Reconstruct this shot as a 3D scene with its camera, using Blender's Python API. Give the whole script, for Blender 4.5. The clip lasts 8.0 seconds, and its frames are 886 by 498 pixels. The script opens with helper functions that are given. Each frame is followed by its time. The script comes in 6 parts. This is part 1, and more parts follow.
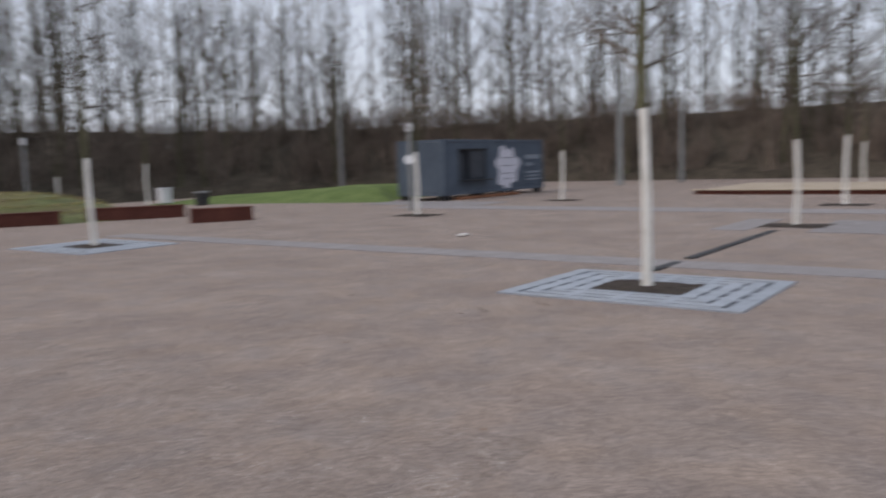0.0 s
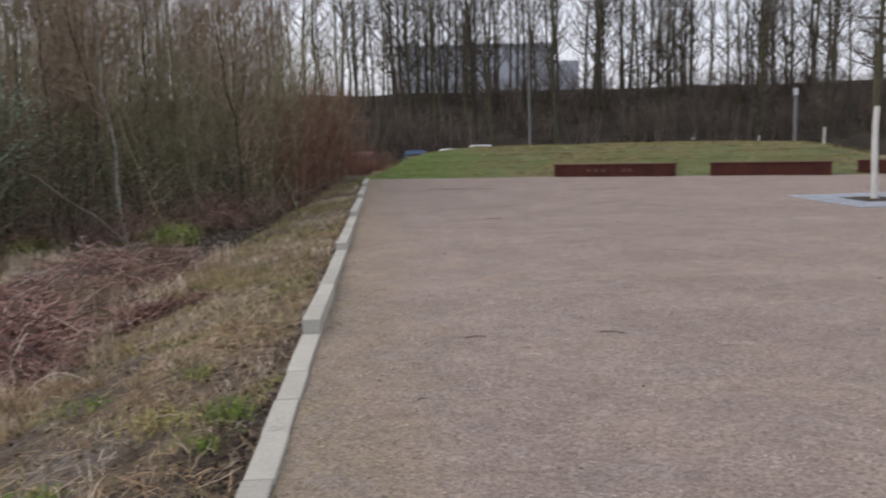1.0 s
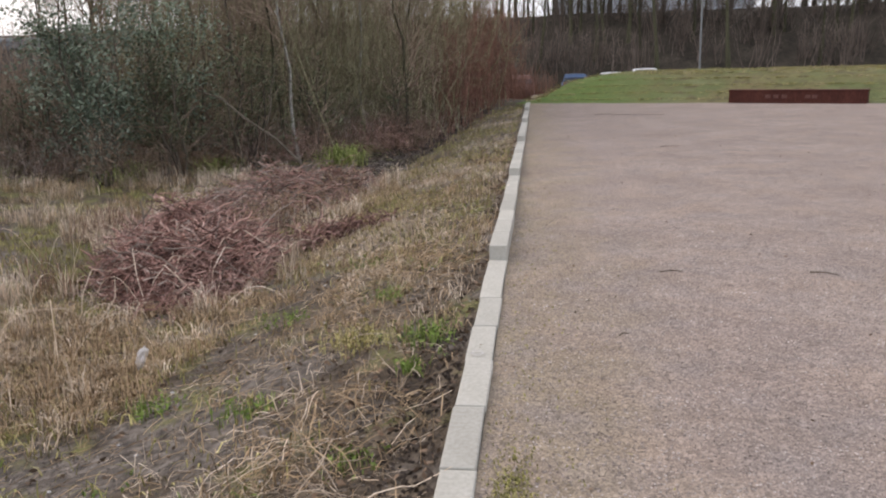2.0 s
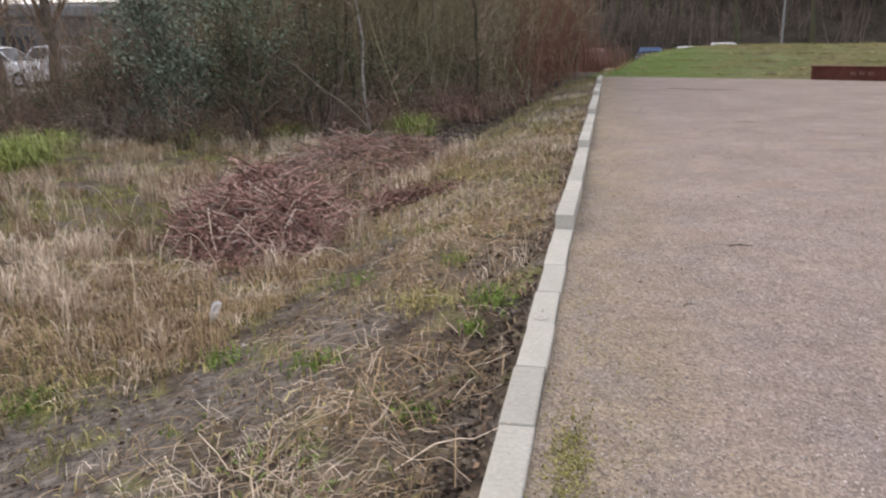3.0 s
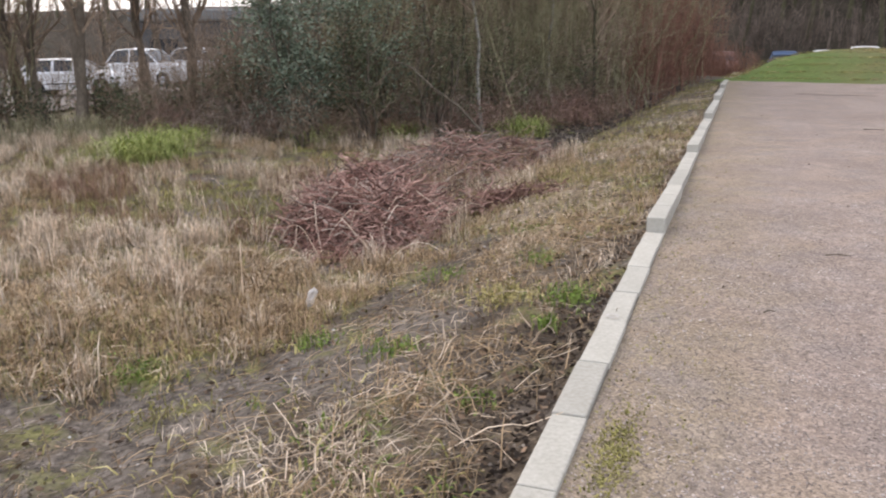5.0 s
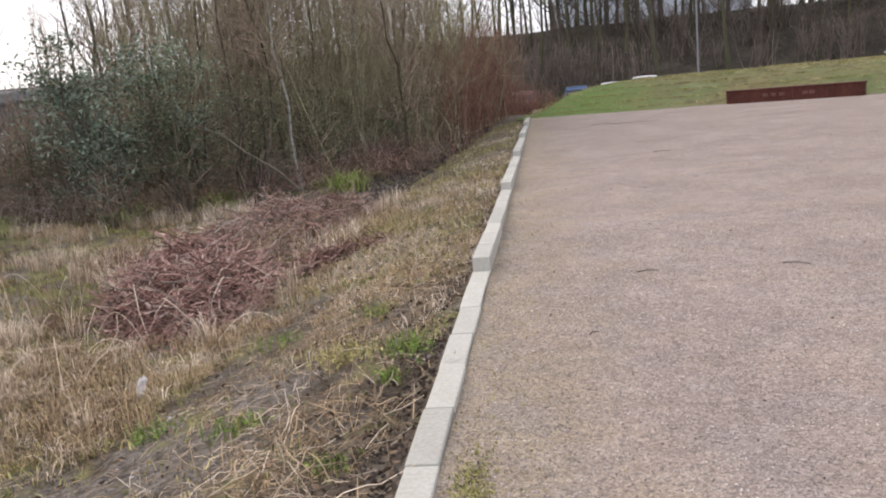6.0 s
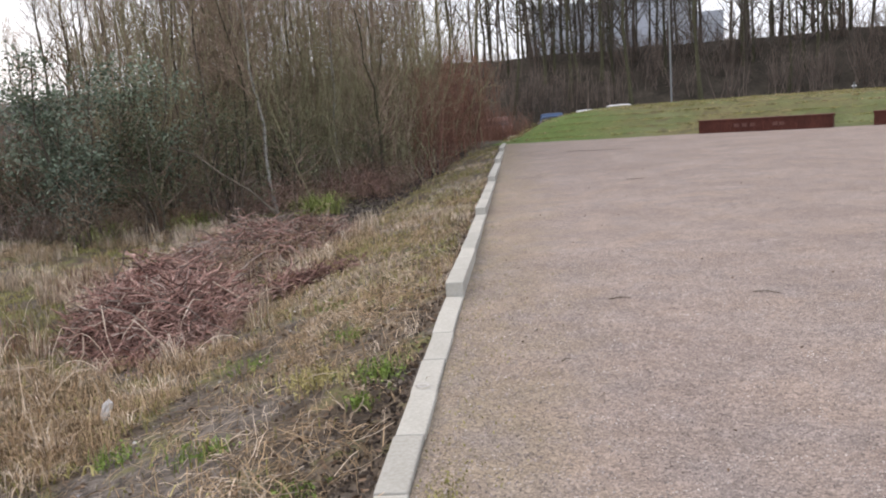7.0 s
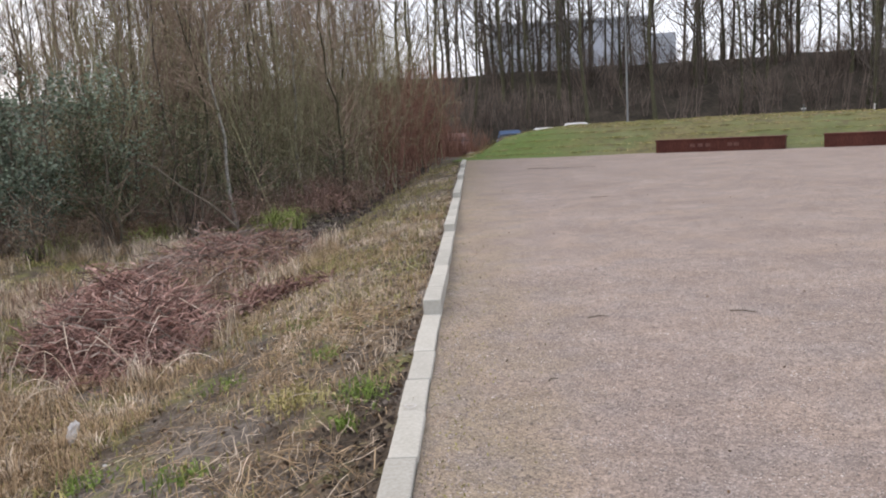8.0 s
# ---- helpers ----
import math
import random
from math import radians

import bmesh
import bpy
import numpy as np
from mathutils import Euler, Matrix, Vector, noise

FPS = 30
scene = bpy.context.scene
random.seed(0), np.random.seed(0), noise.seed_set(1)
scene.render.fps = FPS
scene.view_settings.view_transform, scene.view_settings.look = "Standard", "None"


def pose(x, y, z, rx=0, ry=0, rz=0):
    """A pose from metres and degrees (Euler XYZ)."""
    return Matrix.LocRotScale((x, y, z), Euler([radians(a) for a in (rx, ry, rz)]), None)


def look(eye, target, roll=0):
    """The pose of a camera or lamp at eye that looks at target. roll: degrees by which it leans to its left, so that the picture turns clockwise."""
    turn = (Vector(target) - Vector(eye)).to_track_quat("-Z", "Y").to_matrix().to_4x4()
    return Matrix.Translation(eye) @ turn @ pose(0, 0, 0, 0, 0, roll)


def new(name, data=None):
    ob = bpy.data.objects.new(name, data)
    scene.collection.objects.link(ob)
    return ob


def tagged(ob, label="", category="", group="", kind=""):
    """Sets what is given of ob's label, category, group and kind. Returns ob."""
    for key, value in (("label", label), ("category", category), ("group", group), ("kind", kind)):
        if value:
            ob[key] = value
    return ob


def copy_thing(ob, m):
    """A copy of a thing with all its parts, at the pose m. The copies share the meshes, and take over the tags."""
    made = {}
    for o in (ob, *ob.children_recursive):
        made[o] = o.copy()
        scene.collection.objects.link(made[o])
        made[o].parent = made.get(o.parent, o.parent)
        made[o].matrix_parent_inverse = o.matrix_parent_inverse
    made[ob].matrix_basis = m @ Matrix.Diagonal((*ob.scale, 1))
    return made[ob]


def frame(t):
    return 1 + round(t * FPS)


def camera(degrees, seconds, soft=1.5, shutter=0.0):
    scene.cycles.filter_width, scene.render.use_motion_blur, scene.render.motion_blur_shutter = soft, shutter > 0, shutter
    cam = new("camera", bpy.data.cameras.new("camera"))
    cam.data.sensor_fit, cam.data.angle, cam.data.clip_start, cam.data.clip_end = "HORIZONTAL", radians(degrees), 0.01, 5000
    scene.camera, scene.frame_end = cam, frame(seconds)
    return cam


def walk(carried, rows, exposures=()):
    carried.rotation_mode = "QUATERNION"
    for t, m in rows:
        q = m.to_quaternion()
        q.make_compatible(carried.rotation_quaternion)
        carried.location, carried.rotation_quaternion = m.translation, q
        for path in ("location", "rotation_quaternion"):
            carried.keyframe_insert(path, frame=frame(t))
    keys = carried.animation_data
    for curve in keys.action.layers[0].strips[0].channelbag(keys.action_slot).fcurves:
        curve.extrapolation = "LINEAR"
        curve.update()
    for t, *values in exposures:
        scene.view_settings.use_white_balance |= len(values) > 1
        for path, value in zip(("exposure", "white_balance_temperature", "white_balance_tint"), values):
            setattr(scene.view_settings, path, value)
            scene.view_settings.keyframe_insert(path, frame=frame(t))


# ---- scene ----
cam = camera(57.3, 8.0, soft=2.0, shutter=0.2)
# seconds, eye, yaw, pitch, roll: the camera turns on the spot beside the kerb, at eye height
PATH = [
    (0.0, 1.02, -1.951, 1.642, -53.8, -6.2, 1.74),
    (0.1, 0.974, -1.917, 1.635, -47.04, -6.57, 2.45),
    (0.2, 0.928, -1.875, 1.636, -42.25, -6.63, 2.9),
    (0.3, 0.881, -1.805, 1.647, -35.53, -7.57, 2.16),
    (0.4, 0.834, -1.756, 1.648, -31.3, -7.96, 1.94),
    (0.5, 0.779, -1.712, 1.652, -24.54, -7.64, 2.34),
    (0.6, 0.742, -1.667, 1.653, -19.8, -7.62, 2.39),
    (0.7, 0.715, -1.614, 1.654, -14.07, -7.15, 1.66),
    (0.8, 0.668, -1.581, 1.639, -10.21, -7.67, 1.7),
    (1.0, 0.575, -1.495, 1.624, -4.2, -8.1, 1.59),
    (1.2, 0.47, -1.466, 1.621, 0.23, -8.86, 2.03),
    (1.5, 0.301, -1.419, 1.619, 4.59, -9.25, 2.39),
    (1.7, 0.235, -1.337, 1.624, 5.23, -10.71, 1.91),
    (2.8, 0.254, -1.398, 1.579, 10.25, -16.18, 1.01),
    (3.0, 0.244, -1.419, 1.576, 11.33, -14.86, 0.79),
    (3.2, 0.223, -1.452, 1.578, 15.5, -13.02, 0.66),
    (3.3, 0.244, -1.465, 1.57, 18.48, -12.68, 0.34),
    (3.5, 0.29, -1.497, 1.567, 22.56, -13.09, -0.32),
    (4.0, 0.441, -1.512, 1.543, 23.72, -13.91, -0.64),
    (4.2, 0.485, -1.537, 1.548, 23.94, -14.88, -0.5),
    (5.3, 0.533, -1.514, 1.577, 13.89, -13.5, 2.89),
    (5.5, 0.552, -1.514, 1.582, 8.27, -12.57, 5.19),
    (5.7, 0.541, -1.523, 1.58, 6.8, -11.92, 5.53),
    (6.0, 0.543, -1.529, 1.597, 6.83, -11.57, 5.49),
    (6.5, 0.557, -1.506, 1.6, 6.1, -10.5, 5.59),
    (7.0, 0.55, -1.508, 1.601, 5.21, -10.03, 4.4),
    (7.2, 0.527, -1.486, 1.61, 4.48, -9.35, 3.39),
    (7.5, 0.46, -1.464, 1.62, 2.73, -8.93, 2.93),
    (8.0, 0.352, -1.459, 1.62, 2.11, -9.16, 3.43),
]
EXPOSURES = [(0.0, -0.38, 6600, 12), (0.5, -0.31, 6650, 13), (1.0, -0.16, 6850, 14), (1.5, 0.07, 6900, 14.5), (3.0, 0.29, 6950, 15), (3.5, 0.35, 6920, 14.8), (4.0, 0.47, 6900, 14.5), (5.5, 0.5, 6900, 14.5), (8.0, 0.36, 6850, 14)]
walk(cam, [(t, pose(x, y, z, 90 + pitch, roll, yaw)) for t, x, y, z, yaw, pitch, roll in PATH], EXPOSURES)

# ---- sky and sun: an overcast winter day ----
world = bpy.data.worlds.new("overcast_sky")
scene.world = world
world.use_nodes = True
wn, wl = world.node_tree.nodes, world.node_tree.links
wn.clear()
sky = wn.new("ShaderNodeTexSky")
sky.sky_type, sky.sun_disc = "NISHITA", False
sky.sun_elevation, sky.sun_rotation = radians(39), radians(-60)
sky.air_density, sky.dust_density = 1.0, 4.0
sky_light, cloud_light, both, wout = wn.new("ShaderNodeBackground"), wn.new("ShaderNodeBackground"), wn.new("ShaderNodeAddShader"), wn.new("ShaderNodeOutputWorld")
sky_light.inputs["Strength"].default_value = 0.05
cloud_light.inputs["Color"].default_value = (0.87, 0.94, 1.08, 1)
cloud_light.inputs["Strength"].default_value = 0.83
wl.new(sky.outputs["Color"], sky_light.inputs["Color"])
wl.new(sky_light.outputs[0], both.inputs[0])
wl.new(cloud_light.outputs[0], both.inputs[1])
wl.new(both.outputs[0], wout.inputs["Surface"])
sun_data = bpy.data.lights.new("sun", "SUN")
sun_data.energy, sun_data.angle, sun_data.color = 0.6, radians(50), (1.0, 0.96, 0.92)
sun = new("sun", sun_data)
sun.matrix_world = look((-30, 17, 28), (0, 0, 0))


# ---- materials ----
def ramp(nodes, links, source, cols, lo=0.3, hi=0.7):
    """A colour ramp over evenly spread colours, from lo to hi."""
    r = nodes.new("ShaderNodeValToRGB")
    e = r.color_ramp.elements
    while len(e) < len(cols):
        e.new(0.5)
    for i, c in enumerate(cols):
        e[i].position = lo + (hi - lo) * i / max(1, len(cols) - 1)
        e[i].color = (*c, 1)
    links.new(source, r.inputs["Fac"])
    return r.outputs["Color"]


def surface(name, cols, scale=3.0, fine=40.0, rough=0.85, bump=0.3, metal=0.0, vary=0.25, island=0.0, spec=0.3, stretch=(1, 1, 1), extra=None, relief=0.02):
    """A surface with broad patches, fine grain, fine relief and some difference from piece to piece."""
    m = bpy.data.materials.new(name)
    m.use_nodes = True
    n, l = m.node_tree.nodes, m.node_tree.links
    b = n["Principled BSDF"]
    co, mp = n.new("ShaderNodeTexCoord"), n.new("ShaderNodeMapping")
    mp.inputs["Scale"].default_value = stretch
    l.new(co.outputs["Object"], mp.inputs["Vector"])
    broad, grain = n.new("ShaderNodeTexNoise"), n.new("ShaderNodeTexNoise")
    for tex, s, d in ((broad, scale, 6), (grain, fine, 4)):
        tex.inputs["Scale"].default_value, tex.inputs["Detail"].default_value = s, d
        tex.inputs["Roughness"].default_value = 0.65
        l.new(mp.outputs[0], tex.inputs["Vector"])
    mixed = n.new("ShaderNodeMath")
    mixed.operation = "MULTIPLY_ADD"
    mixed.inputs[1].default_value = 0.5
    l.new(grain.outputs["Fac"], mixed.inputs[0])
    half = n.new("ShaderNodeMath")
    half.operation = "MULTIPLY"
    half.inputs[1].default_value = 0.5
    l.new(broad.outputs["Fac"], half.inputs[0])
    l.new(half.outputs[0], mixed.inputs[2])
    col = ramp(n, l, mixed.outputs[0], cols, 0.36, 0.64)
    if extra:
        col = extra(n, l, co.outputs["Object"], col)
    if island:
        geo, spread = n.new("ShaderNodeNewGeometry"), n.new("ShaderNodeMapRange")
        spread.inputs["To Min"].default_value, spread.inputs["To Max"].default_value = 1 - island, 1 + island
        l.new(geo.outputs["Random Per Island"], spread.inputs["Value"])
        hsv = n.new("ShaderNodeHueSaturation")
        l.new(spread.outputs[0], hsv.inputs["Value"])
        l.new(col, hsv.inputs["Color"])
        col = hsv.outputs[0]
    if vary:
        info, spread = n.new("ShaderNodeObjectInfo"), n.new("ShaderNodeMapRange")
        spread.inputs["To Min"].default_value, spread.inputs["To Max"].default_value = 1 - vary, 1 + vary
        l.new(info.outputs["Random"], spread.inputs["Value"])
        hsv = n.new("ShaderNodeHueSaturation")
        l.new(spread.outputs[0], hsv.inputs["Value"])
        l.new(col, hsv.inputs["Color"])
        col = hsv.outputs[0]
    l.new(col, b.inputs["Base Color"])
    b.inputs["Roughness"].default_value, b.inputs["Metallic"].default_value = rough, metal
    b.inputs["Specular IOR Level"].default_value = spec
    if bump:
        bp = n.new("ShaderNodeBump")
        bp.inputs["Strength"].default_value, bp.inputs["Distance"].default_value = bump, relief
        l.new(mixed.outputs[0], bp.inputs["Height"])
        l.new(bp.outputs[0], b.inputs["Normal"])
    return m


def mix_by(n, l, fac, a, b_col):
    mx = n.new("ShaderNodeMix")
    mx.data_type = "RGBA"
    l.new(fac, mx.inputs["Factor"])
    l.new(a, mx.inputs["A"])
    if isinstance(b_col, tuple):
        mx.inputs["B"].default_value = (*b_col, 1)
    else:
        l.new(b_col, mx.inputs["B"])
    return mx.outputs["Result"]


def threshold(n, l, value, lo, hi):
    r = n.new("ShaderNodeMapRange")
    r.inputs["From Min"].default_value, r.inputs["From Max"].default_value = lo, hi
    l.new(value, r.inputs["Value"])
    return r.outputs[0]


def noise_at(n, l, vec, scale, detail=4):
    t = n.new("ShaderNodeTexNoise")
    t.inputs["Scale"].default_value, t.inputs["Detail"].default_value = scale, detail
    l.new(vec, t.inputs["Vector"])
    return t.outputs["Fac"]


def gravel_extra(n, l, vec, col):
    """Speckled chips, damp patches, and a mossy tan strip beside the kerb."""
    xyz = n.new("ShaderNodeSeparateXYZ")
    l.new(vec, xyz.inputs[0])
    wob = n.new("ShaderNodeMath")
    wob.operation = "MULTIPLY_ADD"
    wob.inputs[1].default_value = 1.6
    l.new(noise_at(n, l, vec, 1.3, 5), wob.inputs[0])
    l.new(xyz.outputs["X"], wob.inputs[2])
    strip = threshold(n, l, wob.outputs[0], 1.95, 1.0)
    soft = n.new("ShaderNodeMath")
    soft.operation = "MULTIPLY"
    soft.inputs[1].default_value = 0.52
    l.new(strip, soft.inputs[0])
    col = mix_by(n, l, soft.outputs[0], col, (0.248, 0.198, 0.108))
    for scale, hue, most in ((2.6, (0.22, 0.194, 0.184), 0.35), (1.7, (0.34, 0.252, 0.19), 0.35), (0.9, (0.21, 0.162, 0.142), 0.3)):
        tint, weak = threshold(n, l, noise_at(n, l, vec, scale, 6), 0.47, 0.63), n.new("ShaderNodeMath")
        weak.operation = "MULTIPLY"
        weak.inputs[1].default_value = most
        l.new(tint, weak.inputs[0])
        col = mix_by(n, l, weak.outputs[0], col, hue)
    damp = threshold(n, l, noise_at(n, l, vec, 0.35, 5), 0.48, 0.66)
    dsoft = n.new("ShaderNodeMath")
    dsoft.operation = "MULTIPLY"
    dsoft.inputs[1].default_value = 0.22
    l.new(damp, dsoft.inputs[0])
    col = mix_by(n, l, dsoft.outputs[0], col, (0.205, 0.158, 0.134))
    for scale, lo, hi in ((9, 0.93, 1.07), (30, 0.93, 1.07), (70, 0.76, 1.28), (190, 0.68, 1.38)):
        v = n.new("ShaderNodeTexVoronoi")
        v.inputs["Scale"].default_value = scale
        l.new(vec, v.inputs["Vector"])
        chip, grey = n.new("ShaderNodeHueSaturation"), n.new("ShaderNodeSeparateColor")
        l.new(v.outputs["Color"], grey.inputs[0])
        spread = n.new("ShaderNodeMapRange")
        spread.inputs["To Min"].default_value, spread.inputs["To Max"].default_value = lo, hi
        l.new(grey.outputs[0], spread.inputs["Value"])
        l.new(spread.outputs[0], chip.inputs["Value"])
        l.new(col, chip.inputs["Color"])
        col = chip.outputs[0]
    return col


def bank_extra(n, l, vec, col):
    """Wet grey mud, moss and low grass over brown litter, each in patches of its own."""
    xyz = n.new("ShaderNodeSeparateXYZ")
    l.new(vec, xyz.inputs[0])
    near, low, both_, lifted = threshold(n, l, xyz.outputs["Y"], 4.4, 2.6), threshold(n, l, xyz.outputs["X"], -0.9, -1.8), n.new("ShaderNodeMath"), n.new("ShaderNodeMath")
    both_.operation, lifted.operation = "MULTIPLY", "MULTIPLY_ADD"
    l.new(near, both_.inputs[0])
    l.new(low, both_.inputs[1])
    l.new(both_.outputs[0], lifted.inputs[0])
    lifted.inputs[1].default_value = 0.13
    l.new(noise_at(n, l, vec, 1.1, 8), lifted.inputs[2])
    mud = threshold(n, l, lifted.outputs[0], 0.50, 0.58)
    col = mix_by(n, l, mud, col, ramp(n, l, noise_at(n, l, vec, 14, 6), [(0.038, 0.030, 0.024), (0.125, 0.104, 0.085), (0.240, 0.205, 0.172)]))
    hollow, raised = threshold(n, l, xyz.outputs["X"], -2.2, -3.0), n.new("ShaderNodeMath")
    raised.operation = "MULTIPLY_ADD"
    raised.inputs[1].default_value = 0.07
    l.new(hollow, raised.inputs[0])
    l.new(noise_at(n, l, vec, 1.7, 6), raised.inputs[2])
    moss = threshold(n, l, raised.outputs[0], 0.56, 0.66)
    return mix_by(n, l, moss, col, ramp(n, l, noise_at(n, l, vec, 22, 6), [(0.07, 0.07, 0.025), (0.15, 0.145, 0.05), (0.22, 0.20, 0.09)]))


def lawn_extra(n, l, vec, col):
    worn = threshold(n, l, noise_at(n, l, vec, 0.45, 7), 0.44, 0.60)
    col = mix_by(n, l, worn, col, ramp(n, l, noise_at(n, l, vec, 5, 6), [(0.065, 0.056, 0.026), (0.185, 0.17, 0.068), (0.13, 0.10, 0.055)]))
    bare = threshold(n, l, noise_at(n, l, vec, 1.9, 7), 0.55, 0.66)
    col = mix_by(n, l, bare, col, (0.115, 0.10, 0.048))
    xyz, wob = n.new("ShaderNodeSeparateXYZ"), n.new("ShaderNodeMath")
    l.new(vec, xyz.inputs[0])
    wob.operation = "MULTIPLY_ADD"
    wob.inputs[1].default_value = 2.4
    l.new(noise_at(n, l, vec, 0.8, 6), wob.inputs[0])
    l.new(xyz.outputs["X"], wob.inputs[2])
    fresh, weak = threshold(n, l, wob.outputs[0], 6.4, 3.2), n.new("ShaderNodeMath")
    weak.operation = "MULTIPLY"
    weak.inputs[1].default_value = 0.7
    l.new(fresh, weak.inputs[0])
    return mix_by(n, l, weak.outputs[0], col, ramp(n, l, noise_at(n, l, vec, 9, 6), [(0.06, 0.115, 0.02), (0.11, 0.19, 0.034), (0.155, 0.235, 0.055)]))


GRAVEL = surface("pinkish_gravel", [(0.232, 0.183, 0.153), (0.292, 0.233, 0.196), (0.352, 0.285, 0.243)], 0.8, 55, 0.95, 0.3, vary=0, extra=gravel_extra)
BANK = surface("litter_and_mud", [(0.022, 0.015, 0.010), (0.095, 0.07, 0.047), (0.23, 0.18, 0.125)], 2.5, 26, 0.92, 0.9, vary=0, extra=bank_extra, relief=0.035)
LAWN = surface("short_turf", [(0.072, 0.083, 0.03), (0.13, 0.147, 0.053), (0.20, 0.207, 0.10)], 0.8, 18, 0.95, 0.6, vary=0, extra=lawn_extra)
FRESH = surface("fresh_turf", [(0.075, 0.112, 0.028), (0.125, 0.175, 0.046), (0.175, 0.22, 0.07)], 1.2, 20, 0.95, 0.5, vary=0)
SLOPE = surface("leaf_litter_slope", [(0.028, 0.024, 0.016), (0.066, 0.054, 0.040), (0.118, 0.096, 0.072)], 0.9, 7, 0.97, 0.9, vary=0)
ASPHALT = surface("asphalt", [(0.045, 0.045, 0.045), (0.06, 0.06, 0.06), (0.085, 0.083, 0.08)], 1, 60, 0.9, 0.3, vary=0)
PALE_ROAD = surface("pale_sandy_road", [(0.17, 0.145, 0.13), (0.22, 0.19, 0.17), (0.27, 0.235, 0.21)], 1, 30, 0.95, 0.4, vary=0)
SOIL = surface("dark_soil", [(0.028, 0.02, 0.015), (0.06, 0.045, 0.035), (0.10, 0.08, 0.06)], 4, 40, 0.97, 0.9, vary=0.1)
WET_LITTER = surface("wet_leaf_litter", [(0.04, 0.03, 0.025), (0.085, 0.066, 0.055), (0.14, 0.11, 0.09)], 4, 40, 0.8, 0, vary=0, island=0.4)
CONCRETE = surface("kerb_concrete", [(0.38, 0.36, 0.305), (0.47, 0.45, 0.39), (0.54, 0.52, 0.465)], 2.2, 45, 0.9, 0.25, vary=0.12)
GRATE = surface("galvanised_grate", [(0.28, 0.30, 0.33), (0.38, 0.41, 0.45), (0.45, 0.48, 0.52)], 3, 30, 0.6, 0.1, metal=0.25, vary=0.06)
PAVER = surface("grey_setts", [(0.22, 0.20, 0.193), (0.285, 0.262, 0.256), (0.34, 0.315, 0.31)], 2, 16, 0.9, 0.4, vary=0.1)
# also colours the slab that stands for shade in the grate slots
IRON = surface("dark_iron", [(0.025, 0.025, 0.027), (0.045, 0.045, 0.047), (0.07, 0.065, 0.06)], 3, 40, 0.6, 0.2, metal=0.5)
RUST = surface("weathering_steel", [(0.06, 0.020, 0.014), (0.105, 0.034, 0.024), (0.15, 0.055, 0.038)], 1.6, 22, 0.75, 0.25, metal=0.2, vary=0.1, stretch=(1, 1, 0.35))
SAND = surface("sand_bed", [(0.36, 0.29, 0.21), (0.45, 0.37, 0.28), (0.52, 0.44, 0.34)], 1, 30, 0.95, 0.4, vary=0)
CHALK = surface("white_trunk_paint", [(0.60, 0.575, 0.52), (0.77, 0.745, 0.69), (0.86, 0.84, 0.80)], 5, 35, 0.9, 0.5, vary=0.06, stretch=(1, 1, 0.4))
BARK = surface("dark_bark", [(0.06, 0.048, 0.036), (0.115, 0.094, 0.072), (0.19, 0.16, 0.125)], 3, 30, 0.95, 0.7, vary=0.35, stretch=(1, 1, 0.25))
MOSSY = surface("mossy_bark", [(0.05, 0.048, 0.028), (0.095, 0.09, 0.052), (0.16, 0.15, 0.09)], 1.2, 25, 0.95, 0.7, vary=0.35, stretch=(1, 1, 0.3))
PALE_BARK = surface("birch_bark", [(0.06, 0.05, 0.042), (0.30, 0.28, 0.245), (0.46, 0.44, 0.395)], 4, 20, 0.85, 0.4, vary=0.15, stretch=(1, 1, 1.6))
TWIG = surface("grey_brown_twigs", [(0.155, 0.112, 0.08), (0.285, 0.212, 0.154), (0.42, 0.33, 0.25)], 1.5, 12, 0.95, 0, vary=0.25, island=0.4)
FAR_TWIG = surface("fine_dark_twigs", [(0.08, 0.067, 0.055), (0.13, 0.11, 0.09), (0.20, 0.17, 0.145)], 1.5, 12, 0.95, 0, vary=0.3, island=0.35)
BRUSH_TWIG = surface("brown_brush_twigs", [(0.105, 0.082, 0.066), (0.18, 0.14, 0.113), (0.28, 0.22, 0.18)], 1.5, 12, 0.95, 0, vary=0.3, island=0.35)
RED_TWIG = surface("reddish_twigs", [(0.15, 0.078, 0.056), (0.25, 0.130, 0.094), (0.35, 0.20, 0.15)], 2, 12, 0.9, 0, vary=0.2, island=0.35)
BRACKEN = surface("dead_bramble_stems", [(0.10, 0.052, 0.043), (0.32, 0.185, 0.15), (0.58, 0.42, 0.35)], 1.5, 10, 0.9, 0, vary=0.1, island=0.65)
GREY_STEM = surface("grey_dead_stems", [(0.16, 0.125, 0.10), (0.28, 0.225, 0.185), (0.42, 0.355, 0.30)], 1.5, 10, 0.9, 0, vary=0.1, island=0.65)
STRAW = surface("dry_grass", [(0.40, 0.305, 0.21), (0.60, 0.485, 0.365), (0.77, 0.665, 0.545)], 0.45, 5, 0.9, 0, vary=0.0, island=0.65)
BROWN_GRASS = surface("brown_grass", [(0.24, 0.16, 0.092), (0.38, 0.27, 0.16), (0.53, 0.40, 0.26)], 0.5, 6, 0.9, 0, vary=0, island=0.65)
OLIVE = surface("olive_grass", [(0.155, 0.145, 0.045), (0.26, 0.238, 0.08), (0.37, 0.325, 0.14)], 0.6, 6, 0.9, 0, vary=0, island=0.65)
YELLOW_GRASS = surface("yellowed_grass", [(0.24, 0.205, 0.075), (0.40, 0.345, 0.145), (0.56, 0.49, 0.25)], 0.6, 6, 0.9, 0, vary=0, island=0.6)
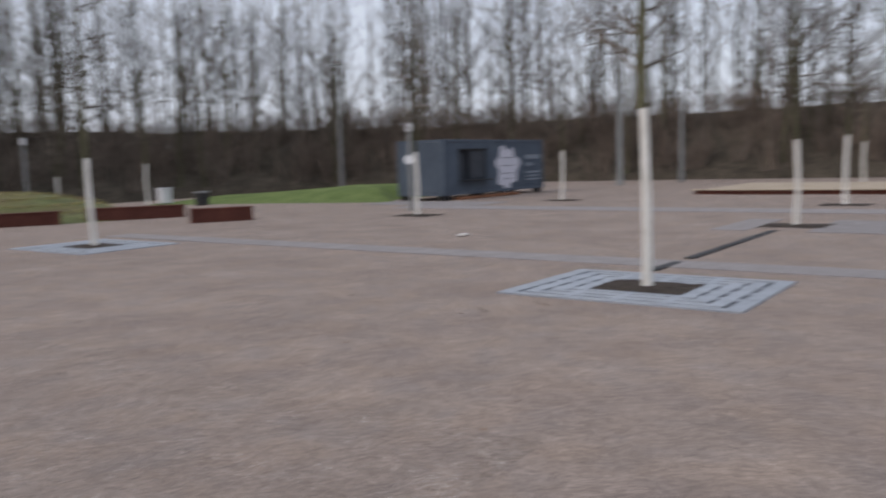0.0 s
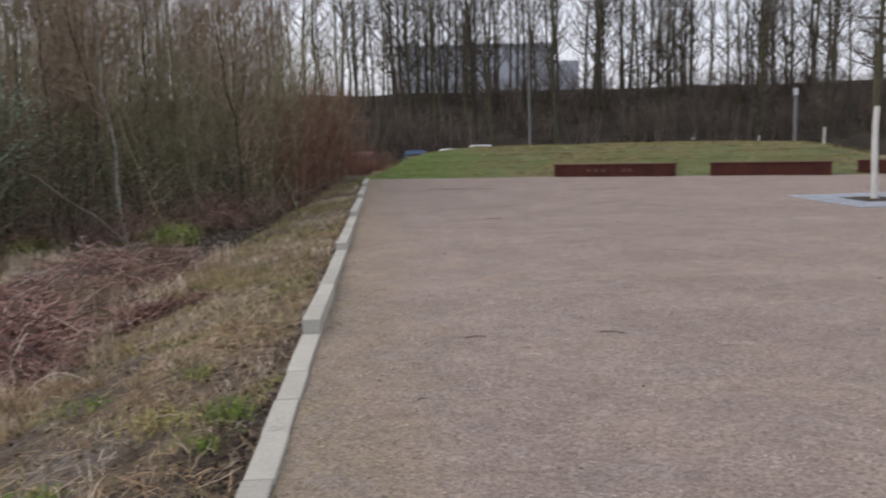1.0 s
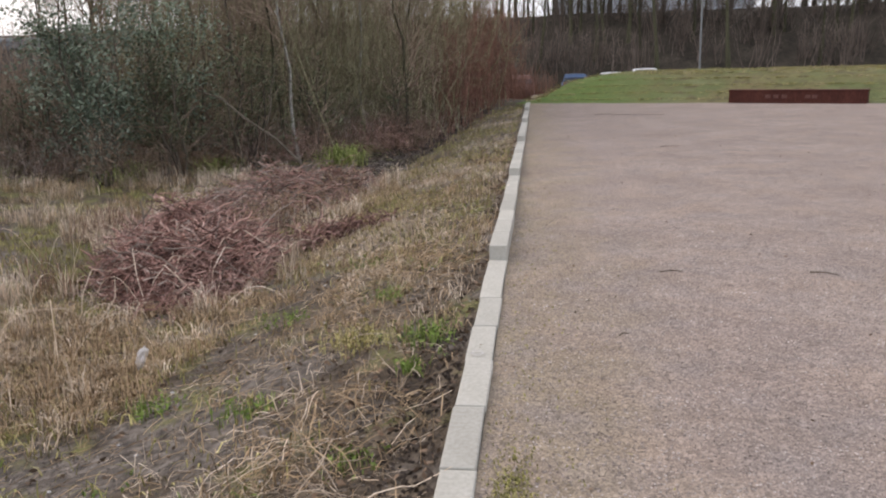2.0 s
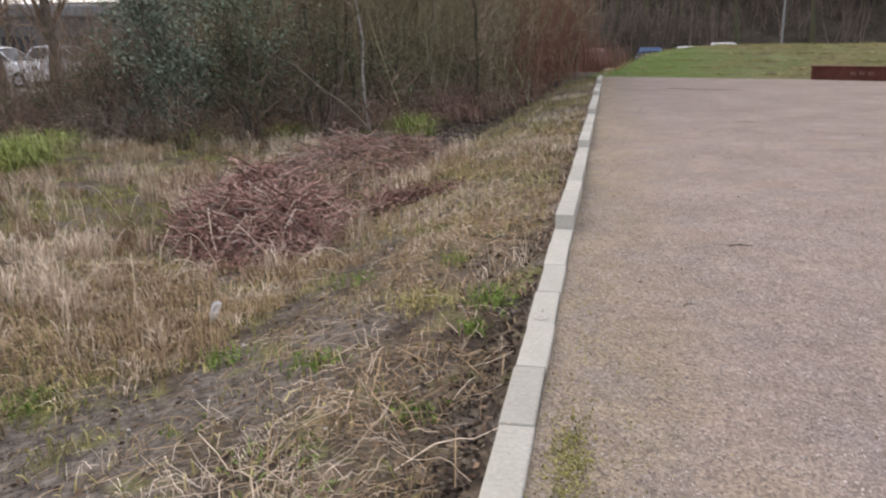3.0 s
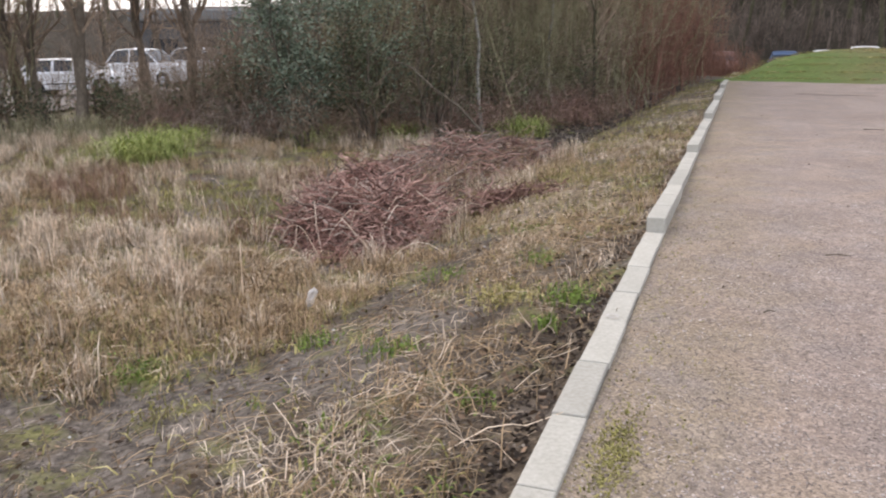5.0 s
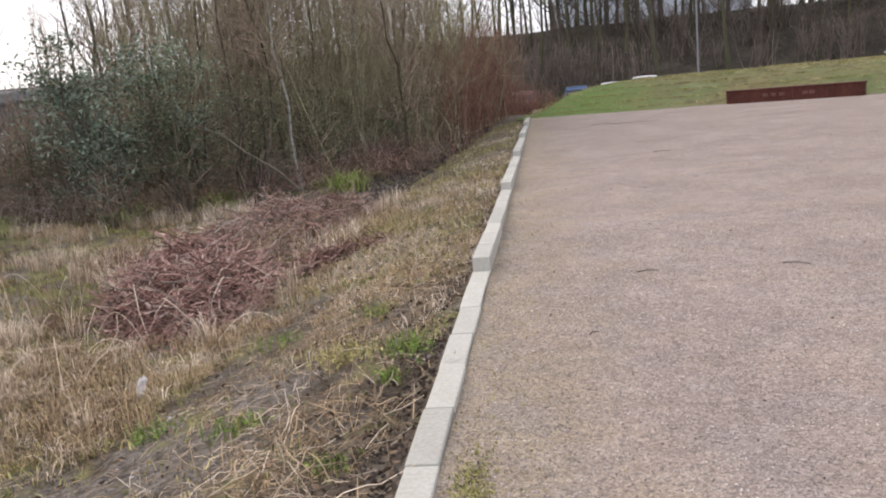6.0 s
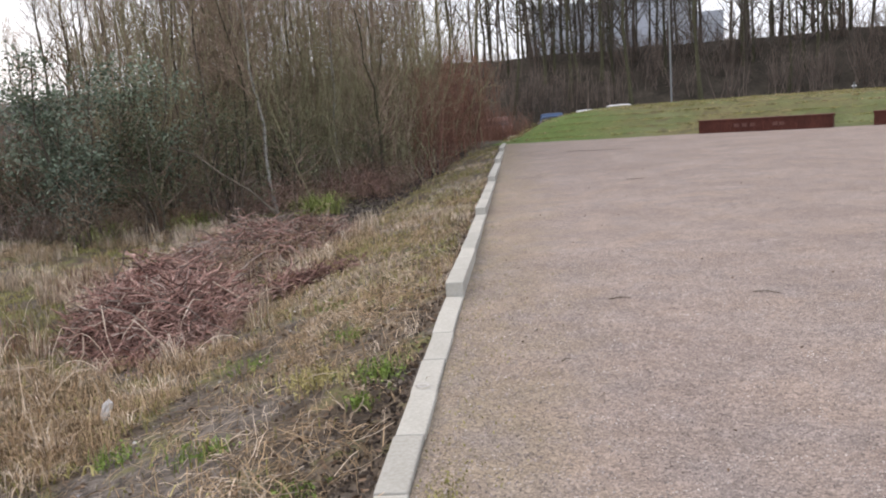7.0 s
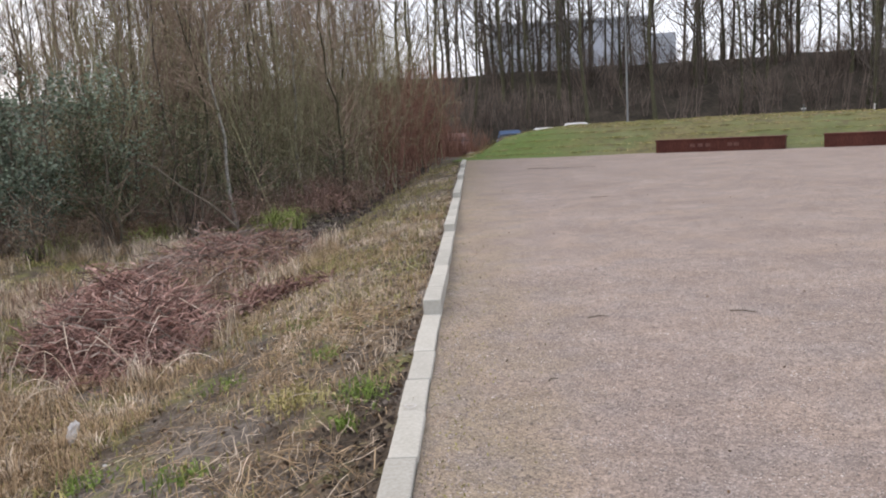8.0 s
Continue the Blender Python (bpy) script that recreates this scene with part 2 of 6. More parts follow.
RUSSET = surface("russet_stalks", [(0.15, 0.085, 0.058), (0.27, 0.165, 0.115), (0.42, 0.28, 0.205)], 0.8, 6, 0.9, 0, vary=0, island=0.6)
CLOD = surface("damp_clods", [(0.085, 0.07, 0.056), (0.165, 0.138, 0.113), (0.28, 0.243, 0.205)], 3, 30, 0.95, 0.2, vary=0, island=0.4)
GREEN = surface("green_weed", [(0.10, 0.15, 0.03), (0.17, 0.24, 0.05), (0.25, 0.32, 0.09)], 1, 8, 0.8, 0, vary=0.15, island=0.35)
SEDGE = surface("sedge_green", [(0.10, 0.135, 0.032), (0.26, 0.31, 0.08), (0.52, 0.52, 0.21)], 1, 8, 0.8, 0, vary=0.2, island=0.4)
IVY = surface("evergreen_leaves", [(0.088, 0.118, 0.080), (0.18, 0.222, 0.152), (0.33, 0.365, 0.28)], 1, 8, 0.6, 0, vary=0.2, island=0.45)
OLIVE_LEAF = surface("dull_olive_leaves", [(0.06, 0.072, 0.036), (0.11, 0.125, 0.065), (0.19, 0.20, 0.12)], 1, 8, 0.7, 0, vary=0.2, island=0.5)
MOSS_TWIG = surface("mossy_twigs", [(0.155, 0.142, 0.080), (0.27, 0.247, 0.145), (0.40, 0.37, 0.24)], 1.5, 12, 0.95, 0, vary=0.25, island=0.4)
PALE_LEAF = surface("pale_variegated_leaves", [(0.09, 0.115, 0.08), (0.17, 0.20, 0.15), (0.28, 0.31, 0.25)], 1, 8, 0.6, 0, vary=0.2, island=0.5)
DEAD_LEAF = surface("dead_leaves", [(0.10, 0.065, 0.042), (0.18, 0.12, 0.078), (0.28, 0.195, 0.13)], 1, 9, 0.9, 0, vary=0.2, island=0.65)
STONE = surface("loose_chips", [(0.20, 0.16, 0.135), (0.38, 0.315, 0.275), (0.66, 0.59, 0.54)], 3, 50, 0.9, 0.2, vary=0, island=0.4)
PALE_STONE = surface("pale_pebbles", [(0.38, 0.36, 0.33), (0.52, 0.50, 0.47), (0.66, 0.64, 0.61)], 3, 50, 0.9, 0.2, vary=0, island=0.4)
STEEL = surface("painted_grey_steel", [(0.20, 0.21, 0.21), (0.27, 0.28, 0.28), (0.33, 0.34, 0.34)], 2, 25, 0.55, 0.1, metal=0.3, vary=0.15)
BLUE_STEEL = surface("slate_blue_paint", [(0.060, 0.078, 0.105), (0.082, 0.105, 0.138), (0.105, 0.132, 0.165)], 0.8, 14, 0.55, 0.12, vary=0)
# dark colour for shutter and trim, and for the hatch interior's painted shade
DARK = surface("dark_recess", [(0.035, 0.04, 0.05), (0.05, 0.056, 0.068), (0.07, 0.077, 0.09)], 2, 14, 0.7, 0.1, vary=0)
PALE_PRINT = surface("pale_print", [(0.46, 0.46, 0.52), (0.58, 0.58, 0.65), (0.66, 0.66, 0.72)], 4, 20, 0.6, 0.05, vary=0)
FADED_PRINT = surface("faded_print", [(0.12, 0.052, 0.042), (0.155, 0.075, 0.062), (0.19, 0.10, 0.085)], 4, 20, 0.7, 0.05, vary=0)
DIM_PRINT = surface("dim_print", [(0.17, 0.20, 0.24), (0.22, 0.25, 0.29), (0.27, 0.30, 0.34)], 4, 20, 0.6, 0.05, vary=0)
WOOD = surface("orange_brown_timber", [(0.17, 0.075, 0.04), (0.26, 0.115, 0.06), (0.33, 0.16, 0.09)], 2, 20, 0.85, 0.3)
WHITE = surface("white_lacquer", [(0.78, 0.79, 0.80), (0.84, 0.85, 0.86), (0.88, 0.89, 0.90)], 1, 15, 0.35, 0.03, vary=0.03, spec=0.5)
SILVER = surface("silver_lacquer", [(0.45, 0.48, 0.52), (0.54, 0.57, 0.61), (0.60, 0.63, 0.67)], 1, 15, 0.35, 0.03, metal=0.3, vary=0.05, spec=0.5)
BLUE_CAR = surface("blue_lacquer", [(0.06, 0.10, 0.18), (0.08, 0.135, 0.24), (0.10, 0.16, 0.28)], 1, 15, 0.35, 0.03, vary=0, spec=0.5)
RED_CAR = surface("faded_red_lacquer", [(0.17, 0.085, 0.075), (0.22, 0.115, 0.10), (0.26, 0.145, 0.13)], 1, 15, 0.4, 0.03, vary=0, spec=0.5)
GLASS = surface("tinted_car_glass", [(0.02, 0.025, 0.03), (0.03, 0.035, 0.042), (0.04, 0.046, 0.052)], 1, 10, 0.12, 0, vary=0, spec=0.6)
RUBBER = surface("tyre_rubber", [(0.02, 0.02, 0.02), (0.03, 0.03, 0.03), (0.042, 0.042, 0.042)], 3, 30, 0.9, 0.2, vary=0)
LAMP_LENS = surface("clear_lamp_lens", [(0.6, 0.6, 0.62), (0.7, 0.7, 0.72), (0.78, 0.78, 0.8)], 2, 20, 0.25, 0, vary=0, spec=0.6)
CLADDING = surface("grey_cladding", [(0.50, 0.525, 0.56), (0.56, 0.585, 0.62), (0.61, 0.635, 0.67)], 0.12, 2, 0.7, 0.05, vary=0.1)
PALE_CLADDING = surface("pale_cladding", [(0.55, 0.58, 0.63), (0.61, 0.64, 0.69), (0.66, 0.69, 0.74)], 0.12, 2, 0.7, 0.05, vary=0.1)
DULL_WALL = surface("dull_grey_render", [(0.10, 0.10, 0.10), (0.14, 0.14, 0.14), (0.18, 0.18, 0.18)], 0.5, 6, 0.9, 0.1, vary=0)
PLASTIC = surface("white_plastic_film", [(0.56, 0.53, 0.50), (0.70, 0.665, 0.63), (0.80, 0.77, 0.74)], 12, 60, 0.6, 0.4, vary=0)


# ---- mesh helpers ----
def mesh_of(name, verts, faces, material, smooth=False):
    me = bpy.data.meshes.new(name)
    me.from_pydata(np.asarray(verts, dtype=float).tolist(), [], np.asarray(faces).tolist() if isinstance(faces, np.ndarray) else faces)
    me.materials.append(material)
    if smooth:
        me.polygons.foreach_set("use_smooth", [True] * len(me.polygons))
    me.update()
    return me


def put(name, me, parent=None, m=None, label="", kind=""):
    ob = new(name, me)
    if parent:
        ob.parent = parent
    if m is not None:
        ob.matrix_basis = m
    return tagged(ob, label, kind=kind)


def part(name, bm, material, parent, label=""):
    """Links a bmesh as one mesh object under a thing or a part."""
    me = bpy.data.meshes.new(name)
    bm.to_mesh(me)
    bm.free()
    me.materials.append(material)
    return put(name, me, parent, None, label)


def empty(name, m, label, category, group="", kind=""):
    ob = new(name)
    ob.empty_display_size = 0.2
    ob.matrix_basis = m
    return tagged(ob, label, category, group, kind)


def box(bm, lo, hi, bevel=0.0, m=None):
    r = bmesh.ops.create_cube(bm, size=1)
    size = [max(1e-4, b - a) for a, b in zip(lo, hi)]
    mid = [(a + b) / 2 for a, b in zip(lo, hi)]
    bmesh.ops.transform(bm, matrix=Matrix.Translation(mid) @ Matrix.Diagonal((*size, 1)), verts=r["verts"])
    if bevel:
        edges = list({e for v in r["verts"] for e in v.link_edges})
        out = bmesh.ops.bevel(bm, geom=edges, offset=bevel, segments=2, affect="EDGES", profile=0.5)
        vs = list({v for f in out["faces"] for v in f.verts} | {v for v in r["verts"] if v.is_valid})
    else:
        vs = r["verts"]
    if m is not None:
        bmesh.ops.transform(bm, matrix=m, verts=vs)
    return vs


def boxed(lo, hi, bevel=0.0):
    bm = bmesh.new()
    box(bm, lo, hi, bevel)
    return bm


def cyl(bm, p, q, r1, r2=None, seg=12):
    p, q = Vector(p), Vector(q)
    d = q - p
    m = Matrix.Translation((p + q) / 2) @ d.to_track_quat("Z", "Y").to_matrix().to_4x4()
    bmesh.ops.create_cone(bm, cap_ends=True, segments=seg, radius1=r1, radius2=r1 if r2 is None else r2, depth=d.length, matrix=m)
    return bm


def cylinder(p, q, r1, r2=None, seg=12):
    return cyl(bmesh.new(), p, q, r1, r2, seg)


def tubes(paths, radii, sides=3):
    """Tapered tubes along many polylines of equal length: vertices and faces."""
    n, k, _ = paths.shape
    d = paths[:, -1] - paths[:, 0]
    d /= np.linalg.norm(d, axis=1, keepdims=True) + 1e-9
    ref = np.where(np.abs(d[:, 2:3]) > 0.8, np.array([[1.0, 0, 0]]), np.array([[0, 0, 1.0]]))
    u = np.cross(d, ref)
    u /= np.linalg.norm(u, axis=1, keepdims=True) + 1e-9
    w = np.cross(d, u)
    a = np.arange(sides) * 2 * np.pi / sides
    ring = np.cos(a)[None, :, None] * u[:, None] + np.sin(a)[None, :, None] * w[:, None]
    v = paths[:, :, None, :] + radii[:, :, None, None] * ring[:, None]
    base = (np.arange(n) * k * sides)[:, None, None] + (np.arange(k - 1) * sides)[None, :, None]
    i = np.arange(sides)[None, None]
    j = (np.arange(sides) + 1)[None, None] % sides
    f = np.stack([base + i, base + j, base + sides + j, base + sides + i], -1).reshape(-1, 4)
    return v.reshape(-1, 3), f


def joined(batches):
    vs, fs, off = [], [], 0
    for v, f in batches:
        vs.append(v)
        fs.append(f + off)
        off += len(v)
    return np.concatenate(vs), np.concatenate(fs)


def unit(v):
    return v / (np.linalg.norm(v, axis=-1, keepdims=True) + 1e-9)


def sprout(rng, paths, radii, n, tmin, tmax, length, angle, up, k, thin=0.55, tip=0.003, shrink=0.5, wob=0.08):
    """Branches that leave the given ones: n paths of k points, and their radii."""
    pi = rng.integers(0, len(paths), n)
    t = rng.uniform(tmin, tmax, n) * (paths.shape[1] - 1)
    i = np.minimum(t.astype(int), paths.shape[1] - 2)
    fr = (t - i)[:, None]
    p = paths[pi, i] * (1 - fr) + paths[pi, i + 1] * fr
    tan = unit(paths[pi, i + 1] - paths[pi, i])
    r0 = (radii[pi, i] * (1 - fr[:, 0]) + radii[pi, i + 1] * fr[:, 0]) * thin
    side = unit(np.cross(tan, rng.normal(size=(n, 3))))
    a = np.radians(angle) * rng.uniform(0.7, 1.3, n)[:, None]
    d = unit(np.cos(a) * tan + np.sin(a) * side)
    ln = length * rng.uniform(0.5, 1.15, n) * (1 - shrink * t / (paths.shape[1] - 1))
    s = np.linspace(0, 1, k)
    q = p[:, None] + d[:, None] * (s[None, :, None] * ln[:, None, None])
    q[:, :, 2] += up * ln[:, None] * s[None] ** 2
    q += np.cumsum(rng.normal(size=q.shape), axis=1) * (wob * ln / k)[:, None, None] * (s > 0)[None, :, None]
    rr = r0[:, None] * (1 - s)[None] + tip
    return q, np.minimum(rr, np.maximum(r0[:, None], tip))


def leafy(rng, centres, size, flat=0.6):
    """Small pointed leaves round the given points: vertices and faces."""
    n = len(centres)
    d = unit(rng.normal(size=(n, 3)) * np.array([1, 1, flat]))
    w = unit(np.cross(d, rng.normal(size=(n, 3))))
    ln = size * rng.uniform(0.6, 1.4, n)[:, None]
    v = np.stack([centres - d * ln * 0.5, centres + w * ln * 0.28, centres + d * ln * 0.5, centres - w * ln * 0.28], 1).reshape(-1, 3)
    return v, np.arange(n * 4).reshape(-1, 4)


def blades(rng, base, height, width, lean, droop=0.35):
    """Grass blades, each bent and pointed: vertices and faces."""
    n = len(base)
    a = rng.uniform(0, 2 * np.pi, n)
    h = height * rng.uniform(0.45, 1.25, n)
    d = np.stack([np.cos(a), np.sin(a), np.zeros(n)], 1)
    s = np.stack([-np.sin(a), np.cos(a), np.zeros(n)], 1) * (width * rng.uniform(0.6, 1.3, n) / 2)[:, None]
    le = lean * rng.uniform(0.2, 1.3, n)[:, None]
    up = np.array([[0, 0, 1.0]])
    mid = base + (up * 0.6 + d * le * 0.4) * h[:, None]
    tip = base + (up * (1 - droop * le) + d * le) * h[:, None]
    v = np.stack([base - s, base + s, mid + s * 0.8, mid - s * 0.8, tip + s * 0.15, tip - s * 0.15], 1).reshape(-1, 3)
    o = (np.arange(n) * 6)[:, None]
    return v, np.concatenate([o + np.array([[0, 1, 2, 3]]), o + np.array([[3, 2, 4, 5]])])


# ---- the lie of the land ----
def smooth(a, b, v):
    t = np.clip((v - a) / (b - a), 0, 1)
    return t * t * (3 - 2 * t)


def bumps(x, y, s):
    return (np.sin(x * s + 1.3 * np.sin(y * s * 0.7)) + np.sin(y * s * 1.21 + 1.7 * np.sin(x * s * 0.53 + 1)) + np.sin((x + y) * s * 0.77 + 2)) / 3


def land(x, y):
    """Height of the ground: level under the plaza, a bank down from the kerb into a wet hollow."""
    x, y = np.asarray(x, dtype=float), np.asarray(y, dtype=float)
    fall = smooth(-0.1, -3.1, x) * 0.56 + smooth(-0.14, -0.3, x) * 0.06
    back = 1 - smooth(25, 35, y) * smooth(-19, -14, x)
    rough = 0.035 * bumps(x, y, 2.1) + 0.018 * bumps(x, y, 5.3) + 0.008 * bumps(x, y, 13)
    away = 1 - smooth(30, 60, np.hypot(x, y))
    level = -0.03 - 0.86 * smooth(34.0, 37.5, y)
    return np.where(x > -0.14, level, -0.86 * smooth(34.0, 37.5, y) * smooth(-19, -14, x) - fall * back + rough * smooth(-0.14, -0.5, x) * away)


def sheet(name, xs, ys, height, material, smooth_shade=True):
    gx, gy = np.meshgrid(xs, ys, indexing="ij")
    v = np.stack([gx, gy, height(gx, gy)], -1).reshape(-1, 3)
    nx, ny = len(xs), len(ys)
    i, j = np.meshgrid(np.arange(nx - 1), np.arange(ny - 1), indexing="ij")
    a = (i * ny + j).ravel()
    return put(name, mesh_of(name, v, np.stack([a, a + ny, a + ny + 1, a + 1], 1), material, smooth_shade))


xs = np.unique(np.concatenate([[-900, -400, -200, -120, -80, -60, -45, -35, -30, -26, -23], np.arange(-21, -6, 0.25), np.arange(-6, -0.3, 0.07), [-0.3, -0.22, -0.16, -0.13, 0, 2, 6, 12, 24, 40, 60, 90, 150, 300, 900]]))
ys = np.unique(np.concatenate([[-900, -400, -200, -100, -60, -40, -25, -15, -10, -6, -4, -2, -1], np.arange(0, 9, 0.08), np.arange(9, 32, 0.22), [33, 35, 38, 42, 48, 56, 70, 100, 160, 300, 900]]))
tagged(sheet("ground", xs, ys, land, BANK), "uneven bank of mud, moss and plant litter below the kerb", "ground", kind="structure")

# gravel plaza
def plaza(x, y):
    return 0.006 * bumps(x, y, 1.1) + 0.003 * bumps(x, y, 6.1)


px = np.concatenate([np.arange(0, 6, 0.12), np.arange(6, 62, 1.0)])
py = np.concatenate([[-60, -30, -15, -6, -2], np.arange(-1, 9, 0.14), np.arange(9, 37, 0.8)])
tagged(sheet("gravel_plaza", px, py, plaza, GRAVEL), "wide plaza of fine pinkish-brown compacted gravel", "gravel ground", kind="structure")
tagged(sheet("car_park", np.linspace(-12, 62, 20), np.linspace(37.6, 56, 8), lambda x, y: 0 * x - 0.84, ASPHALT), "asphalt car park behind the grass mound", "car park", kind="structure")
tagged(sheet("road", np.linspace(-70, -20.5, 12), np.linspace(8, 70, 12), lambda x, y: 0 * x - 0.53, PALE_ROAD), "pale sandy road beyond the wet hollow", "road", kind="structure")

# the mound behind the steel benches: its foot follows the bent line of the benches
FOOT = [(-0.6, 29.4), (0.1, 29.05), (3.5, 27.95), (6.6, 27.05), (10.3, 25.25), (14.4, 23.2), (17.0, 22.6), (19.3, 24.6), (20.4, 29.0)]


def foot_at(s):
    """A place on the mound's foot, s from 0 to 1."""
    t = s * (len(FOOT) - 1)
    i = min(int(t), len(FOOT) - 2)
    a, b = Vector(FOOT[i]), Vector(FOOT[i + 1])
    return a.lerp(b, t - i)


def mound(name, line, centre, top, material, label, steep=0.45):
    verts, faces, n, k = [], [], 90, 14
    for i in range(n):
        f = line(i / (n - 1))
        for j in range(k):
            u = j / (k - 1)
            g = f.lerp(Vector(centre(i / (n - 1))), u)
            z = top(i / (n - 1)) * float(smooth(-0.03, steep, u)) + 0.03 * bumps(g.x, g.y, 1.9) * u
            verts.append((g.x, g.y, z - 0.02 if j == 0 else z))
    for i in range(n - 1):
        for j in range(k - 1):
            a = i * k + j
            faces.append((a, a + k, a + k + 1, a + 1))
    ob = put(name, mesh_of(name, verts, faces, material, True))
    return tagged(ob, label, "grass mound", kind="structure")


mound("grass_mound", foot_at, lambda s: (2.0 + 15.5 * s, 37.5 - 3.0 * s), lambda s: 0.96 * float(smooth(-0.01, 0.20, s)) * (1 - 0.72 * max(0, s - 0.80) / 0.2), LAWN, "long low mound of worn olive-green turf")
M2 = [(23.4, 32.0), (23.9, 29.2), (24.8, 27.3), (25.8, 23.5), (26.9, 19.6), (28.6, 20.9), (33, 21.2)]


def m2_at(s):
    t = s * (len(M2) - 1)
    i = min(int(t), len(M2) - 2)
    return Vector(M2[i]).lerp(Vector(M2[i + 1]), t - i)


mound("grass_mound", m2_at, lambda s: (32.5, 30.0 - 5.0 * s), lambda s: 0.27 + 0.31 * min(1, s * 1.4), FRESH, "low mound of bright green grass beside the container", 0.5)

# the wooded embankment that closes the view
RIDGE = [(-150, 20), (-100, 50), (-60, 62), (-25, 60), (0, 58.5), (22, 57), (38, 54), (50, 46), (57, 34), (59, 18), (59, -4), (60, -70)]


def ridge_at(s):
    t = s * (len(RIDGE) - 1)
    i = min(int(t), len(RIDGE) - 2)
    a, b = Vector(RIDGE[i]), Vector(RIDGE[i + 1])
    return a.lerp(b, t - i)


def ridge_out(s):
    d = ridge_at(min(1, s + 0.02)) - ridge_at(max(0, s - 0.02))
    return Vector((-d.y, d.x)).normalized()


PROFILE = [(-8.0, -1.0), (-7.0, 0.35), (-5.0, 1.4), (-3.0, 2.6), (-1.2, 3.8), (0.0, 4.45), (1.5, 4.6), (14, 4.5), (40, 3.5)]
ev, ef = [], []
for i in range(120):
    p, o = ridge_at(i / 119), ridge_out(i / 119)
    for d, z in PROFILE:
        q = p + o * d
        ev.append((q.x, q.y, z + (0.14 * bumps(q.x, q.y, 0.9) + 0.08 * bumps(q.x, q.y, 2.7)) * (d < 2)))
for i in range(119):
    for j in range(len(PROFILE) - 1):
        a = i * len(PROFILE) + j
        ef.append((a, a + 1, a + 1 + len(PROFILE), a + len(PROFILE)))
tagged(put("embankment", mesh_of("embankment", ev, ef, SLOPE, True)), "steep embankment covered in dark leaf litter and brush", "embankment", kind="structure")


# ---- kerb ----
kerb = empty("kerb", pose(0, 0, 0), "stepped edge of pale concrete kerb blocks beside the gravel", "kerb", kind="structure")


def kerb_block(length, w=0.15, h=0.42):
    bm = bmesh.new()
    box(bm, (-w, 0.004, -h), (0, length - 0.004, 0), 0.009)
    me = bpy.data.meshes.new("kerb_block")
    bm.to_mesh(me)
    bm.free()
    me.materials.append(CONCRETE)
    return me


KERB_FULL, KERB_SHORT = kerb_block(0.6), kerb_block(0.48)
kr = random.Random(4)
for i in range(24):
    y = 4.6 - 0.6 * i
    last = i == 0
    put("kerb_block", KERB_SHORT if last else KERB_FULL, kerb, pose(kr.uniform(-0.004, 0.004), y, 0.03 + kr.uniform(-0.004, 0.004), kr.uniform(-0.3, 0.3), 0, kr.uniform(-0.4, 0.4)))
for run in range(5):
    for i in range(8):
        y = 5.09 + run * 4.8 + i * 0.6
        put("kerb_block", KERB_FULL, kerb, pose(0.008 + kr.uniform(-0.004, 0.004), y, 0.145 - 0.013 * i + kr.uniform(-0.003, 0.003), -1.2, 0, kr.uniform(-0.3, 0.3)))
bm = bmesh.new()
bmesh.ops.create_circle(bm, segments=28, radius=0.036)
ring_edges = list(bm.edges)
out = bmesh.ops.extrude_edge_only(bm, edges=ring_edges)
inner = [g for g in out["geom"] if isinstance(g, bmesh.types.BMVert)]
bmesh.ops.scale(bm, vec=(0.68, 0.68, 1), verts=inner)
part("paint_ring", bm, PALE_STONE, kerb, "pale worn painted ring").matrix_basis = pose(-0.087, 2.89, 0.0385)


# ---- steel benches ----
def bench(a, b, h=0.43, depth=0.42):
    a, b = Vector((*a, 0)), Vector((*b, 0))
    d = b - a
    n = d.length
    root = empty("steel_bench", pose(a.x, a.y, 0, 0, 0, math.degrees(math.atan2(d.y, d.x))), "low box bench of dark red-brown weathering steel", "bench", "benches along the mound")
    part("front_panel", boxed((0, 0, -0.02), (n, 0.012, h - 0.05), 0.003), RUST, root)
    part("back_panel", boxed((0, depth - 0.012, -0.02), (n, depth, h - 0.05), 0.003), RUST, root)
    part("end_panel", boxed((0.0, 0.014, -0.02), (0.012, depth - 0.014, h - 0.05), 0.003), RUST, root)
    part("end_panel", boxed((n - 0.012, 0.014, -0.02), (n, depth - 0.014, h - 0.05), 0.003), RUST, root)
    part("top_rim", boxed((-0.02, -0.025, h - 0.048), (n + 0.02, depth + 0.02, h), 0.006), RUST, root)
    for i in range(int(n // 1.0) + 1):
        x = 0.05 + i * (n - 0.1) / max(1, int(n // 1.0))
        part("weld_rib", boxed((x - 0.02, -0.008, 0.0), (x + 0.02, -0.001, h - 0.05), 0.002), RUST, root)
    return root


BENCH_1 = bench((6.57, 26.9), (10.25, 25.05))
for i, x in enumerate((1.15, 1.4, 1.65, 2.35, 2.55)):
    part("print_bar", boxed((x, -0.014, 0.16), (x + 0.16, -0.011, 0.27)), FADED_PRINT, BENCH_1)
bench((11.35, 24.75), (14.55, 23.05))
bench((15.55, 23.3), (18.2, 21.65))
bench((16.2, 18.65), (17.75, 17.65))


